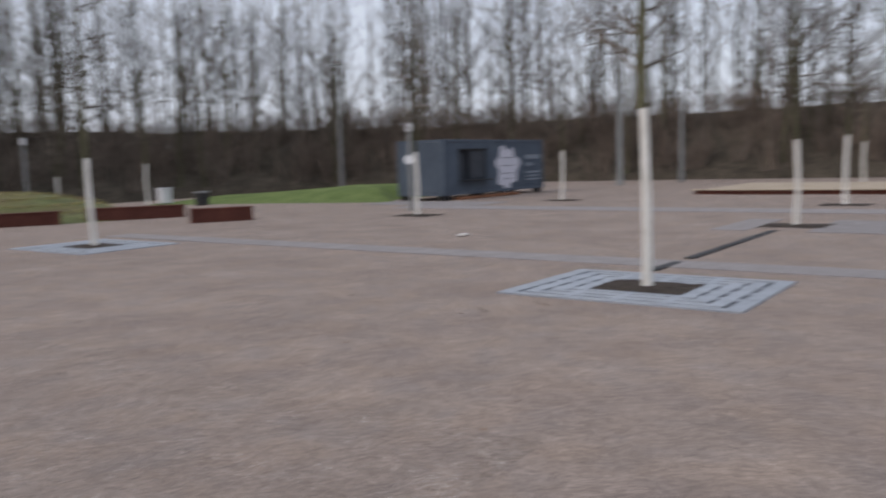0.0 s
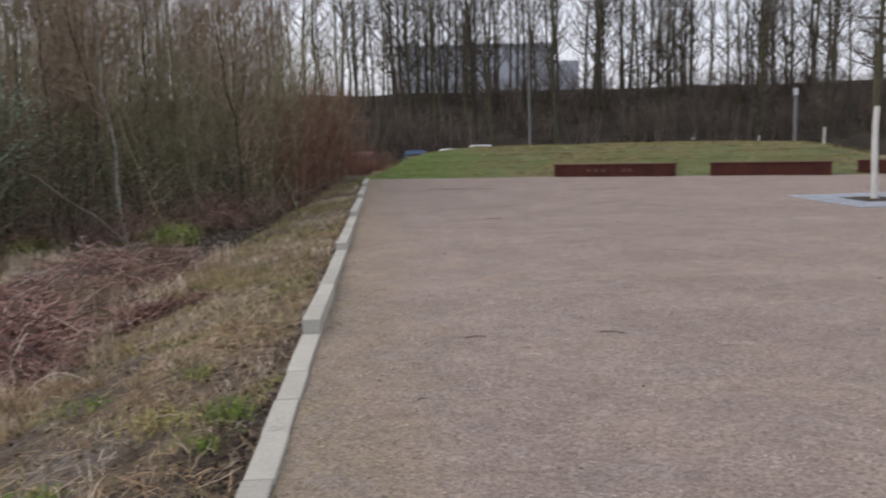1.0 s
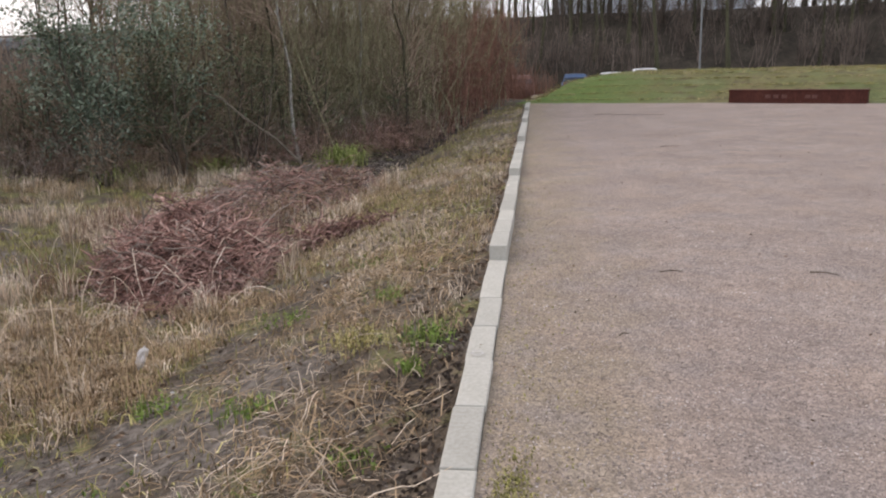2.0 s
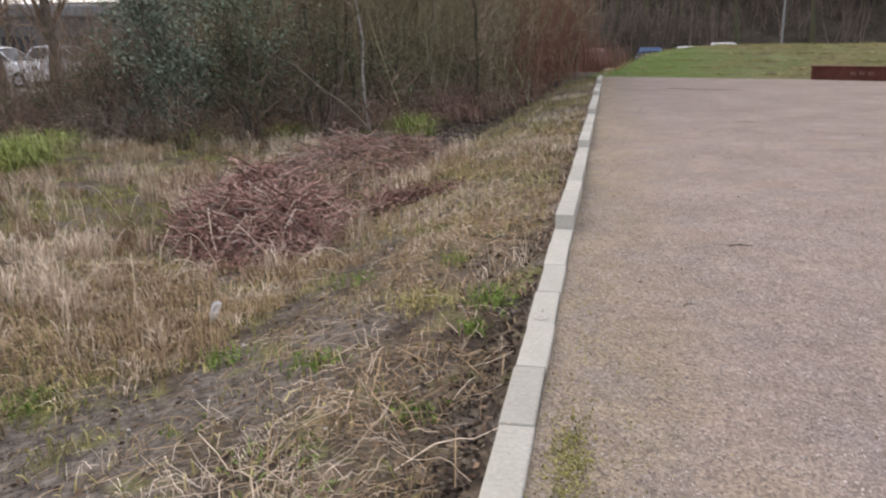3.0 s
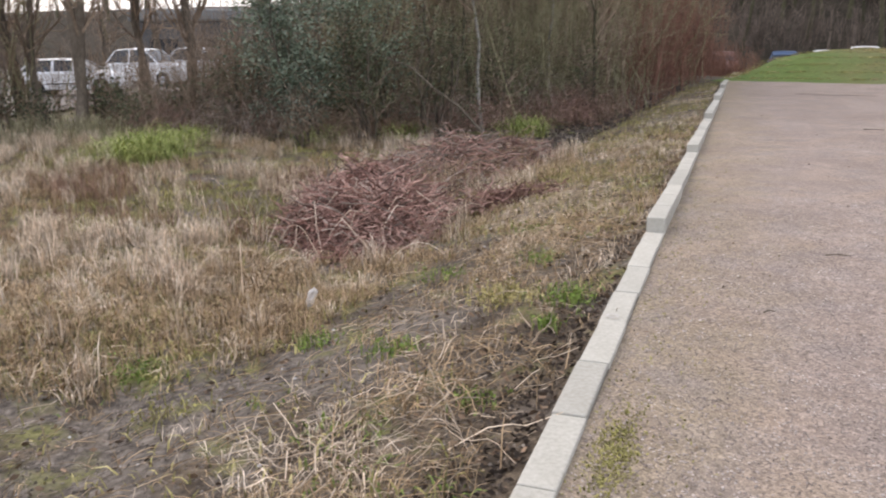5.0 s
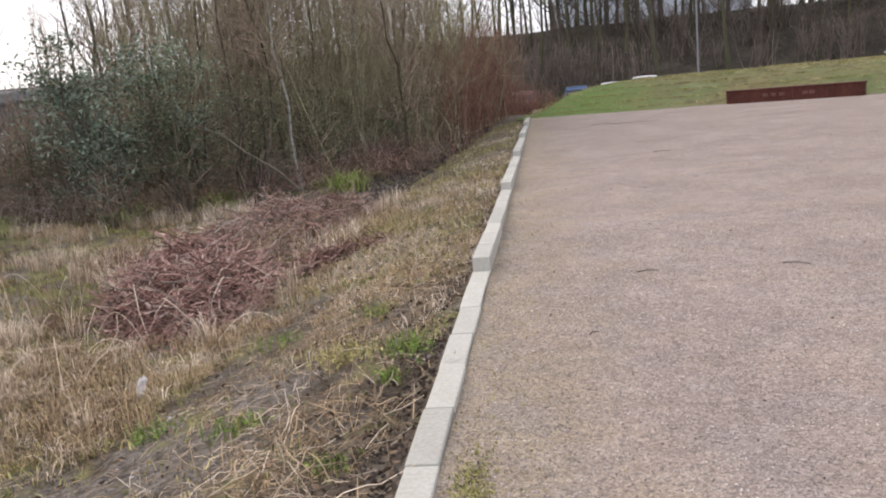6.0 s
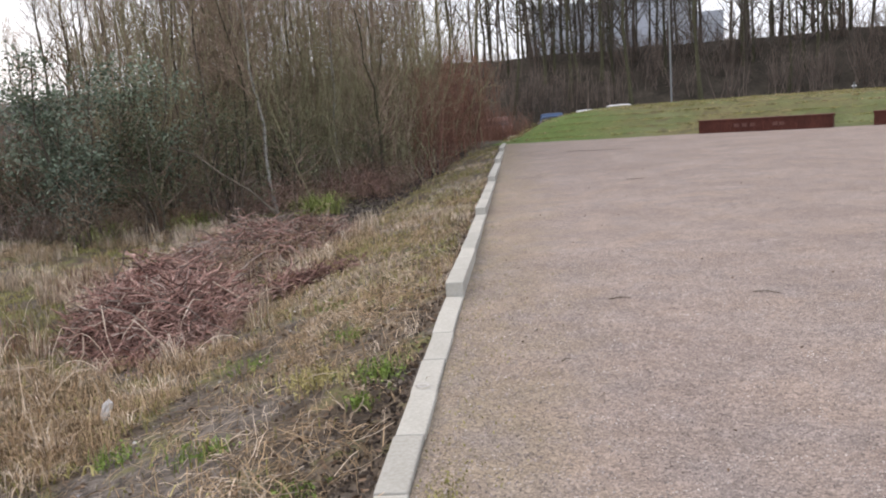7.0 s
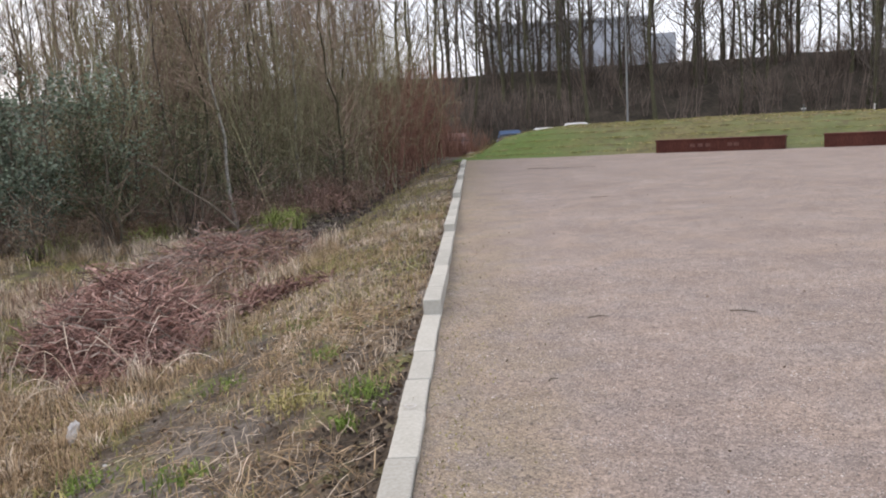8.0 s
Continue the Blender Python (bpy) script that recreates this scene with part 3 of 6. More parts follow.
# ---- tree grates ----
def grate_thing(m, w=2.27, l=2.95, sw=0.90, sl=1.16):
    root = empty("tree_grate", m, "slotted grey metal tree grate round a square of dark soil", "tree grate", "tree grates on the plaza")
    # a dark slab just below the bars: the slots' shade is its colour
    part("pit", boxed((-w / 2 + 0.01, -l / 2 + 0.01, -0.10), (w / 2 - 0.01, l / 2 - 0.01, -0.006)), IRON, root, "dark slab painted as the shaded pit under the slots")
    rings = [0.0, 0.22, 0.29, 0.48, 0.55, 0.74, 0.81, 1.0]
    across = [0.0, 0.18, 0.30, 0.46, 0.58, 0.74, 0.86, 1.0]
    for j in range(0, 8, 2):
        a, b = rings[j], rings[j + 1]
        x0, x1 = w / 2 + (sw / 2 - w / 2) * across[j], w / 2 + (sw / 2 - w / 2) * across[j + 1]
        y0, y1 = l / 2 + (sl / 2 - l / 2) * a, l / 2 + (sl / 2 - l / 2) * b
        bm = bmesh.new()
        box(bm, (-x0, y1, -0.03), (x0, y0, 0.012), 0.003)
        box(bm, (-x0, -y0, -0.03), (x0, -y1, 0.012), 0.003)
        box(bm, (x1, -y1, -0.03), (x0, y1, 0.012), 0.003)
        box(bm, (-x0, -y1, -0.03), (-x1, y1, 0.012), 0.003)
        part("ring", bm, GRATE, root)
    for sx in (-1, 1):
        for off in (-0.5, 0.0, 0.5):
            y = off * sl
            part("bridge", boxed((min(sx * sw / 2, sx * w / 2), y - 0.05, -0.03), (max(sx * sw / 2, sx * w / 2), y + 0.05, 0.011)), GRATE, root)
    for sy in (-1, 1):
        for off in (-0.5, 0.0, 0.5):
            x = off * sw
            part("bridge", boxed((x - 0.05, min(sy * sl / 2, sy * l / 2), -0.03), (x + 0.05, max(sy * sl / 2, sy * l / 2), 0.0105)), GRATE, root)
    bm = bmesh.new()
    bmesh.ops.create_grid(bm, x_segments=12, y_segments=14, size=0.5)
    for v in bm.verts:
        v.co = Vector((v.co.x * sw, v.co.y * sl, 0.014 + 0.012 * float(bumps(v.co.x, v.co.y, 21)) + 0.03 * max(0, 0.5 - v.co.length)))
    part("soil", bm, SOIL, root, "dark bare soil")
    return root


PLAZA_TREES = [(10.5, 1.87), (10.78, 14.8), (19.75, 2.28), (20.6, 13.4), (28.8, 12.75), (27.1, 2.6)]
GRATE_1 = grate_thing(pose(10.5, 1.91, 0.008))
for x, y in PLAZA_TREES[1:2]:
    copy_thing(GRATE_1, pose(x, y, 0.008))
for x, y in PLAZA_TREES[2:]:
    bm = bmesh.new()
    bmesh.ops.create_grid(bm, x_segments=12, y_segments=14, size=0.5)
    for v in bm.verts:
        wob = 1 + 0.12 * float(bumps(v.co.x, v.co.y, 9))
        v.co = Vector((v.co.x * 1.0 * wob, v.co.y * 1.3 * wob, 0.012 + 0.05 * max(0, 0.5 - v.co.length)))
    ob = part("tree_pit", bm, SOIL, None)
    ob.matrix_basis = pose(x, y, 0.004)
    tagged(ob, "square of dark bare soil round a young tree", "tree pit", "tree pits on the plaza")

# grey sett bands between the trees, and the channel drain
for name, lo, hi in (("sett_band", (12.35, -14.0), (13.15, 17.0)), ("sett_band", (23.6, -14.0), (25.2, 17.0)), ("sett_band", (25.3, 14.4), (27.6, 20.0)), ("sett_band", (18.3, 0.2), (21.4, 1.75)), ("sett_band", (18.3, 2.95), (21.4, 3.7))):
    bm = bmesh.new()
    n = max(2, int((hi[1] - lo[1]) / 0.5))
    box(bm, (lo[0], lo[1], -0.05), (hi[0], hi[1], 0.0135))
    tagged(part(name, bm, PAVER, None), "flush band of worn grey setts in the gravel", "paving band", kind="structure")
drain = empty("channel_drain", pose(0, 2.42, 0.01), "dark slotted channel drain set in the gravel", "drain", kind="structure")
for i in range(13):
    x = 11.95 + i * 0.5
    if i == 2:
        continue
    part("drain_cover", boxed((x, -0.075, -0.03), (x + 0.49, 0.075, 0.012), 0.004), IRON, drain)

# raised sand bed with a steel edge
bed = empty("raised_sand_bed", pose(0, 0, 0), "raised sand bed with a rusty steel edge", "sand bed", kind="structure")
part("steel_edge", boxed((33.3, -14, -0.02), (33.34, 9.2, 0.155), 0.004), RUST, bed)
part("steel_edge", boxed((33.345, 9.16, -0.02), (41.0, 9.2, 0.155), 0.004), RUST, bed)
part("coping", boxed((33.18, -14, 0.157), (33.46, 9.32, 0.2), 0.01), SAND, bed, "pale coping")
part("sand", boxed((33.465, -14, -0.02), (41.0, 9.15, 0.165)), SAND, bed)


# ---- woods ----
def stem_path(rng, n, k, height, lean=0.06, wob=0.03, spread=0.0):
    """n rising stems of k points each."""
    s = np.linspace(0, 1, k)
    h = height * rng.uniform(0.7, 1.1, n)
    a = rng.uniform(0, 2 * np.pi, n)
    out = np.abs(rng.normal(0, lean, n)) + lean * 0.3
    p = np.zeros((n, k, 3))
    p[:, :, 0] = spread * rng.normal(size=n)[:, None] + np.cos(a)[:, None] * out[:, None] * h[:, None] * s[None]
    p[:, :, 1] = spread * rng.normal(size=n)[:, None] + np.sin(a)[:, None] * out[:, None] * h[:, None] * s[None]
    p[:, :, 2] = h[:, None] * s[None]
    p[:, :, :2] += np.cumsum(rng.normal(size=(n, k, 2)), axis=1) * (wob * h / k)[:, None, None] * (s > 0)[None, :, None]
    return p


def bare_tree(name, m, seed, height, radius, first, n1, n2, n3, len1, angle, up, bark, twig, label, group, wob=0.25, forks=1, tip=0.006):
    rng = np.random.default_rng(seed)
    root = empty(name, m, label, "tree", group)
    tp = stem_path(rng, forks, 11, height, 0.03 if forks == 1 else 0.09, wob)
    tp[:, 0, 2] = -0.25
    s = np.linspace(0, 1, 11)
    tr = np.repeat((radius * ((1 - s) ** 0.8 * 0.92 + 0.06) * (1 + 0.5 * np.exp(-s * 30)))[None], forks, 0)
    put("trunk", mesh_of("trunk", *tubes(tp, tr, 8), bark, True), root)
    b1, r1 = sprout(rng, tp, tr, n1, first, 0.97, len1, angle, up, 5, 0.40, tip * 1.4, 0.55, 0.18)
    b2, r2 = sprout(rng, b1, r1, n2, 0.2, 1.0, len1 * 0.45, 45, up * 0.8, 3, 0.6, tip, 0.4, 0.18)
    b3, r3 = sprout(rng, b2, r2, n3, 0.2, 1.0, len1 * 0.26, 48, up * 0.5, 2, 0.7, tip * 0.8, 0.3, 0.2)
    put("crown", mesh_of("crown", *joined([tubes(b1, r1, 3), tubes(b2, r2, 3), tubes(b3, r3 * 1.2, 2 if height > 12.5 else 3)]), twig), root, None, "bare winter branches and twigs", kind="stuff")
    return root


WOOD_LABEL = "tall slender bare winter tree on the embankment"
far_trees = []
for i in range(8):
    far_trees.append(bare_tree("tree", pose(0, 0, 0), 100 + i, 13.0 + 0.8 * i, 0.085 + 0.014 * (i % 4), 0.08, 28, 70, 115, 3.6, 46, 0.22, MOSSY if i % 3 else BARK, FAR_TWIG,
                               WOOD_LABEL if i % 3 == 0 else "tall bare winter tree with mossy green bark", "trees on the embankment", 0.05, 1, 0.009))


def ridge_ground(d):
    for (a, za), (b, zb) in zip(PROFILE, PROFILE[1:]):
        if a <= d <= b:
            return za + (zb - za) * (d - a) / (b - a)
    return 0.0


def in_clearing(x, y):
    """An open lane beside the thicket where nothing tall grows."""
    return -0.80 < x / max(y, 0.1) < -0.60


tr = random.Random(11)
spots, deep = [], []
for i in range(276):
    s = 0.10 + 0.82 * (i + tr.uniform(-0.4, 0.4)) / 276
    d = tr.choice((-6, -3.5, -1, 0.5, 1.5, 3, 5, 8, 11, 15)) + tr.uniform(-1, 1)
    p = ridge_at(s) + ridge_out(s) * d
    if in_clearing(p.x, p.y):
        continue
    (spots if d < 3.3 else deep).append((p.x, p.y, ridge_ground(max(-8, d))))
for i in range(34):
    s = 0.37 + 0.14 * (i + tr.uniform(-0.4, 0.4)) / 34
    d = tr.uniform(-6.5, 9)
    p = ridge_at(s) + ridge_out(s) * d
    (spots if d < 2 else deep).append((p.x, p.y, ridge_ground(d)))
for i in range(13):
    s = 0.355 + 0.045 * (i + tr.uniform(-0.4, 0.4)) / 13
    d = tr.uniform(-6.5, 7)
    p = ridge_at(s) + ridge_out(s) * d
    (spots if d < 2 else deep).append((p.x, p.y, ridge_ground(d)))
for i, (x, y, z) in enumerate(spots):
    m = pose(x, y, z - 0.1, tr.uniform(-2.5, 2.5), tr.uniform(-2.5, 2.5), tr.uniform(0, 360))
    if i < len(far_trees):
        far_trees[i].matrix_basis = m
    else:
        copy_thing(far_trees[tr.randrange(8)], m)
# the deeper rows of the wood, as one mass of trunks and one of branches
for kind_name, material, text in (("trunk", MOSSY, "mossy trunks of the deep wood behind the embankment"), ("crown", FAR_TWIG, "bare branches of the deep wood behind the embankment")):
    shapes = []
    for t in far_trees:
        me = [c for c in t.children if c.name.startswith(kind_name)][0].data
        co = np.empty(len(me.vertices) * 3)
        me.vertices.foreach_get("co", co)
        ix = np.empty(len(me.polygons) * 4, dtype=int)
        me.polygons.foreach_get("vertices", ix)
        shapes.append((co.reshape(-1, 3), ix.reshape(-1, 4)))
    dr = random.Random(12)
    batch = []
    for x, y, z in deep:
        v, f = shapes[dr.randrange(8)]
        a = dr.uniform(0, math.tau)
        c_, s_ = math.cos(a), math.sin(a)
        batch.append((v @ np.array([[c_, s_, 0], [-s_, c_, 0], [0, 0, 1.0]]) + np.array([x, y, z - 0.1]), f))
    tagged(put("deep_wood", mesh_of("deep_wood", *joined(batch), material)), text, "woodland", kind="stuff")


def shrub(name, m, seed, height, stems, n1, n2, twig, label, group, lean=0.12, radius=0.022, spread=0.18, len1=1.3, tip=0.003, bark=None, category="shrub", angle=26, single=True):
    rng = np.random.default_rng(seed)
    root = empty(name, m, label, category, group)
    p = stem_path(rng, stems, 7, height, lean, 0.12, spread)
    p[:, 0, 2] = -0.15
    s = np.linspace(0, 1, 7)
    r = (radius * rng.uniform(0.5, 1.2, stems))[:, None] * (1 - 0.85 * s)[None] + tip
    if single:
        for i in range(stems):
            put("stem", mesh_of("stem", *tubes(p[i:i + 1], r[i:i + 1], 4), bark or twig, True), root)
    else:
        put("tangle", mesh_of("tangle", *tubes(p, r, 4), bark or twig, True), root, kind="stuff")
    b1, r1 = sprout(rng, p, r, n1, 0.08, 0.97, len1, angle, 0.12, 4, 0.5, tip, 0.4, 0.3)
    b2, r2 = sprout(rng, b1, r1, n2, 0.1, 1.0, len1 * 0.5, 50, 0.05, 3, 0.7, tip * 0.8, 0.3, 0.3)
    put("twig_spray", mesh_of("twig_spray", *joined([tubes(b1, r1, 3), tubes(b2, r2, 3)]), twig), root, kind="stuff")
    return root


def scatter_copies(kinds, places, rng, tilt=3.0, lo=0.8, hi=1.2):
    """Stands the first ones of the kinds and copies of them at the places."""
    for i, (x, y) in enumerate(places):
        z = float(land(x, y))
        m = pose(x, y, z, rng.uniform(-tilt, tilt), rng.uniform(-tilt, tilt), rng.uniform(0, 360))
        if i < len(kinds):
            kinds[i].matrix_basis = m
        else:
            k = kinds[rng.randrange(len(kinds))]
            c = copy_thing(k, m)
            f = rng.uniform(lo, hi)
            c.scale = (f, f, f * rng.uniform(0.9, 1.1))


# brush on the slope of the embankment
brush = [shrub("brush", pose(0, 0, 0), 300 + i, 2.4, 14, 50, 90, BRUSH_TWIG, "dark leafless brush on the embankment", "brush on the embankment", 0.25, 0.02, 0.5, 1.0, 0.008, single=False) for i in range(4)]
for i in range(170):
    s = 0.36 + 0.56 * (i + tr.uniform(-0.5, 0.5)) / 170
    d = tr.uniform(-7, -0.3)
    p = ridge_at(s) + ridge_out(s) * d
    m = pose(p.x, p.y, ridge_ground(d) - 0.1, tr.uniform(-5, 5), tr.uniform(-5, 5), tr.uniform(0, 360))
    if i < 4:
        brush[i].matrix_basis = m
    else:
        copy_thing(brush[tr.randrange(4)], m)

for i in range(130):
    s = 0.36 + 0.56 * (i + tr.uniform(-0.5, 0.5)) / 130
    d = tr.uniform(-2.0, 1.4)
    p = ridge_at(s) + ridge_out(s) * d
    c = copy_thing(brush[tr.randrange(4)], pose(p.x, p.y, ridge_ground(d) - 0.1, tr.uniform(-5, 5), tr.uniform(-5, 5), tr.uniform(0, 360)))
    f = tr.uniform(0.4, 0.75)
    c.scale = (f * 1.5, f * 1.5, f)

for i in range(70):
    s = 0.64 + 0.26 * (i + tr.uniform(-0.5, 0.5)) / 70
    d = tr.uniform(-6.5, 0.3)
    p = ridge_at(s) + ridge_out(s) * d
    c = copy_thing(brush[tr.randrange(4)], pose(p.x, p.y, ridge_ground(d) - 0.1, tr.uniform(-5, 5), tr.uniform(-5, 5), tr.uniform(0, 360)))
    c.scale = (1.3, 1.3, tr.uniform(0.7, 1.0))

# thicket at the edge of the hollow: its front runs from the hollow to the kerb's far end
FRONT = [(-13.0, 15.2), (-10.5, 14.2), (-8.2, 14.0), (-6.5, 16.0), (-4.9, 17.6), (-3.4, 19.4), (-2.75, 22.8), (-2.2, 27.0), (-1.7, 31.0)]


def front_at(s):
    t = s * (len(FRONT) - 1)
    i = min(int(t), len(FRONT) - 2)
    return Vector(FRONT[i]).lerp(Vector(FRONT[i + 1]), t - i)


thick = [shrub("shrub", pose(0, 0, 0), 400 + i, 4.0 + 0.6 * i, 11, 110, 210, TWIG if i in (1, 4) else MOSS_TWIG, "dense leafless multi-stemmed shrub with grey-brown twigs", "shrubs of the thicket", 0.24, 0.013, 0.5, 1.2, 0.0030, None, "shrub", 52) for i in range(6)]
sr = random.Random(21)
places = []
for i in range(84):
    s = 0.27 + 0.73 * (i + sr.uniform(-0.5, 0.5)) / 84
    f = front_at(min(1, max(0, s)))
    d = abs(sr.gauss(0, 3.4)) + 0.35 + (1.6 if s < 0.48 else 0.0)
    if not in_clearing(f.x - d * 0.48, f.y + d * 0.88):
        places.append((f.x - d * 0.48, f.y + d * 0.88))
scatter_copies(thick, places, sr)
wood = [bare_tree("tree", pose(0, 0, 0), 500 + i, 7.6 + 1.1 * i, 0.042 + 0.008 * i, 0.12, 44, 200, 420, 1.9, 46, 0.25, BARK if i % 2 else MOSSY, TWIG, "slim bare tree rising out of the thicket", "trees of the thicket", 0.16, 1, 0.004) for i in range(4)]
places = [(-2.95, 20.5), (-5.2, 22.0), (-3.9, 24.5), (-7.4, 20.5)]
for i in range(40):
    s = sr.uniform(0.30, 1)
    f = front_at(s)
    d = sr.uniform(1.5, 13)
    if not in_clearing(f.x - d * 0.48, f.y + d * 0.88):
        places.append((f.x - d * 0.48, f.y + d * 0.88))
scatter_copies(wood, places, sr, 3.5, 0.8, 1.25)
# birches with pale bark and one leaning dead limb
for i, (x, y, rx, ry, h) in enumerate(((-5.24, 16.95, 0, -7.0, 8.5), (-5.75, 17.6, 0, -4, 6.5), (-7.3, 19.6, 2, -3, 9.0), (-4.6, 21.6, 0, 2, 10.5))):
    t = bare_tree("birch", pose(x, y, float(land(x, y)), rx, ry, 0), 540 + i, h, 0.046, 0.35, 30, 160, 300, 1.6, 36, 0.2, MOSSY if i == 1 else PALE_BARK, TWIG, "slim grey-green young tree at the thicket's edge" if i == 1 else "slender birch with pale peeling bark at the thicket's edge", "birches", 0.14, 1, 0.0035)
bm = bmesh.new()
limb = [(-7.1, 14.9, 1.42), (-6.6, 14.8, 1.15), (-6.15, 14.85, 0.98), (-5.6, 14.75, 0.55), (-5.05, 14.8, 0.16), (-4.6, 14.8, -0.3), (-4.45, 14.85, -0.58)]
for a, b, r in zip(limb, limb[1:], (0.008, 0.012, 0.016, 0.02, 0.024, 0.028)):
    cyl(bm, a, b, r, r + 0.004, 8)
tagged(part("fallen_branch", bm, BARK, None), "dark dead branch leaning out of the thicket", "branch")

# reddish shrubs at the far end of the kerb
red = [shrub("red_shrub", pose(0, 0, 0), 600 + i, 3.0 + 0.3 * i, 22, 120, 260, RED_TWIG, "leafless shrub with reddish-brown twigs", "reddish shrubs", 0.10, 0.012, 0.35, 0.9, 0.004) for i in range(3)]
scatter_copies(red, [(-2.3, 23.6), (-2.1, 25.4), (-1.9, 27.4), (-2.7, 26.2), (-1.6, 29.6), (-2.3, 29.0), (-1.2, 31.8), (-2.1, 32.0), (-0.9, 33.8), (-1.8, 34.5)], sr)


scrub_red = shrub("red_shrub", pose(-0.9, 35.6, float(land(-0.9, 35.6))), 620, 1.35, 16, 90, 160, RED_TWIG, "low reddish-brown scrub beyond the kerb's end", "reddish shrubs", 0.22, 0.01, 0.5, 0.6, 0.004)
for x, y in ((-0.3, 35.4), (-0.6, 36.2), (-1.5, 36.6), (-2.2, 36.0), (-1.2, 37.4), (0.3, 36.4), (-0.1, 37.6), (-1.7, 35.2), (-0.9, 38.4), (0.7, 37.8)):
    c = copy_thing(scrub_red, pose(x, y, float(land(x, y)), 0, 0, sr.uniform(0, 360)))
    c.scale = (1.15, 1.15, sr.uniform(0.95, 1.2))


def evergreen(m, seed, height, radius, leaves, label, leaf=None, size=0.06):
    rng = np.random.default_rng(seed)
    root = empty("evergreen_bush", m, label, "bush", "evergreen bushes")
    p = stem_path(rng, 7, 6, height, 0.10, 0.2, 0.15)
    s = np.linspace(0, 1, 6)
    r = 0.03 * (1 - 0.85 * s)[None] * np.ones((7, 1)) + 0.004
    for i in range(7):
        put("stem", mesh_of("stem", *tubes(p[i:i + 1], r[i:i + 1], 5), BARK, True), root)
    b1, r1 = sprout(rng, p, r, 90, 0.1, 0.98, radius * 0.9, 55, 0.1, 4, 0.5, 0.004, 0.45, 0.25)
    put("twig_spray", mesh_of("twig_spray", *tubes(b1, r1, 3), TWIG), root, kind="stuff")
    i, t = rng.integers(0, 90, leaves), rng.uniform(0.35, 1.05, leaves)[:, None]
    c = b1[i, 0] * (1 - t) + b1[i, 3] * t + rng.normal(size=(leaves, 3)) * 0.13
    put("foliage", mesh_of("foliage", *leafy(rng, c, size), leaf or IVY), root, None, "dull green leaves", kind="stuff")
    return root


for i, (x, y, h, r, n) in enumerate(((-8.5, 14.2, 3.9, 1.05, 6400), (-9.5, 15.2, 2.8, 1.1, 3000), (-8.1, 13.7, 1.4, 0.8, 700), (-7.3, 14.8, 2.6, 1.2, 3400), (-6.2, 16.2, 2.6, 1.2, 2600), (-7.6, 16.4, 3.8, 1.4, 4200), (-10.6, 15.0, 1.7, 1.0, 1000), (-5.2, 18.0, 2.4, 1.2, 1700), (-3.6, 19.8, 1.9, 1.0, 800))):
    evergreen(pose(x, y, float(land(x, y)), 0, 0, 50 * i), 700 + i, h, r, n, "shaggy dark evergreen bush at the thicket's edge" if i in (0, 1, 5) else "open olive-leaved bush at the thicket's edge", IVY if i in (0, 1, 5) else PALE_LEAF if i == 2 else OLIVE_LEAF, 0.085 if i in (0, 1, 5) else 0.06)

# arching brambles along the thicket's foot
def bramble(m, seed, n=120, size=1.35, height=0.8, material=GREY_STEM, leaves=420):
    rng = np.random.default_rng(seed)
    root = empty("bramble", m, "tangle of arching brown bramble stems with withered leaves", "bramble", "brambles along the thicket")
    a, ln = rng.uniform(0, 2 * np.pi, n), size * rng.uniform(0.4, 1.2, n)
    s = np.linspace(0, 1, 6)
    p = np.zeros((n, 6, 3))
    off = rng.normal(0, size * 0.35, (n, 2))
    p[:, :, 0] = off[:, 0:1] + np.cos(a)[:, None] * ln[:, None] * s[None]
    p[:, :, 1] = off[:, 1:2] + np.sin(a)[:, None] * ln[:, None] * s[None]
    p[:, :, 2] = (height * rng.uniform(0.5, 1.5, n))[:, None] * np.sin(np.pi * (0.08 + 0.87 * s))[None]
    p += np.cumsum(rng.normal(size=p.shape), axis=1) * 0.028
    r = 0.0034 * rng.uniform(0.6, 1.4, n)[:, None] * (1 - 0.6 * s)[None]
    put("tangle", mesh_of("tangle", *tubes(p, r, 3), material), root, kind="stuff")
    i, k = rng.integers(0, n, leaves), rng.integers(1, 6, leaves)
    put("foliage", mesh_of("foliage", *leafy(rng, p[i, k] + rng.normal(size=(leaves, 3)) * 0.04, 0.055), DEAD_LEAF), root, kind="stuff")
    return root


brambles = [bramble(pose(0, 0, 0), 800 + i, 90 + 20 * i, 0.9 + 0.2 * i, 0.40 + 0.10 * i, (RUSSET, TWIG, BRACKEN, GREY_STEM)[i]) for i in range(4)]
places = []
for i in range(40):
    s = (i + sr.uniform(-0.5, 0.5)) / 40 * 0.75
    f = front_at(max(0, s))
    d = sr.uniform(-0.5, 2.2)
    places.append((f.x - d * 0.5, f.y + d))
scatter_copies(brambles, places, sr, 4, 0.8, 1.3)

# trunks standing by the road beyond the hollow
road_trees = [bare_tree("tree", pose(0, 0, 0), 560 + i, 8.5 + i, 0.12 + 0.02 * i, 0.18, 40, 220, 420, 2.6, 40, 0.35, BARK, TWIG, "dark bare tree beside the wet hollow", "trees by the road", 0.10, 1 + i % 2, 0.004) for i in range(3)]
scatter_copies(road_trees, [(-17.1, 15.3), (-15.1, 14.7), (-14.8, 18.3), (-19.2, 14.4), (-18.6, 13.6), (-17.0, 19.5), (-20.0, 17.5), (-12.6, 22.5), (-21.0, 12.5), (-20.4, 13.2), (-22.4, 14.6), (-24.0, 13.6), (-38, 46), (-21, 44), (-15, 40), (-26, 50), (-44, 48), (-34, 54), (-18, 52)], sr, 3, 0.85, 1.2)
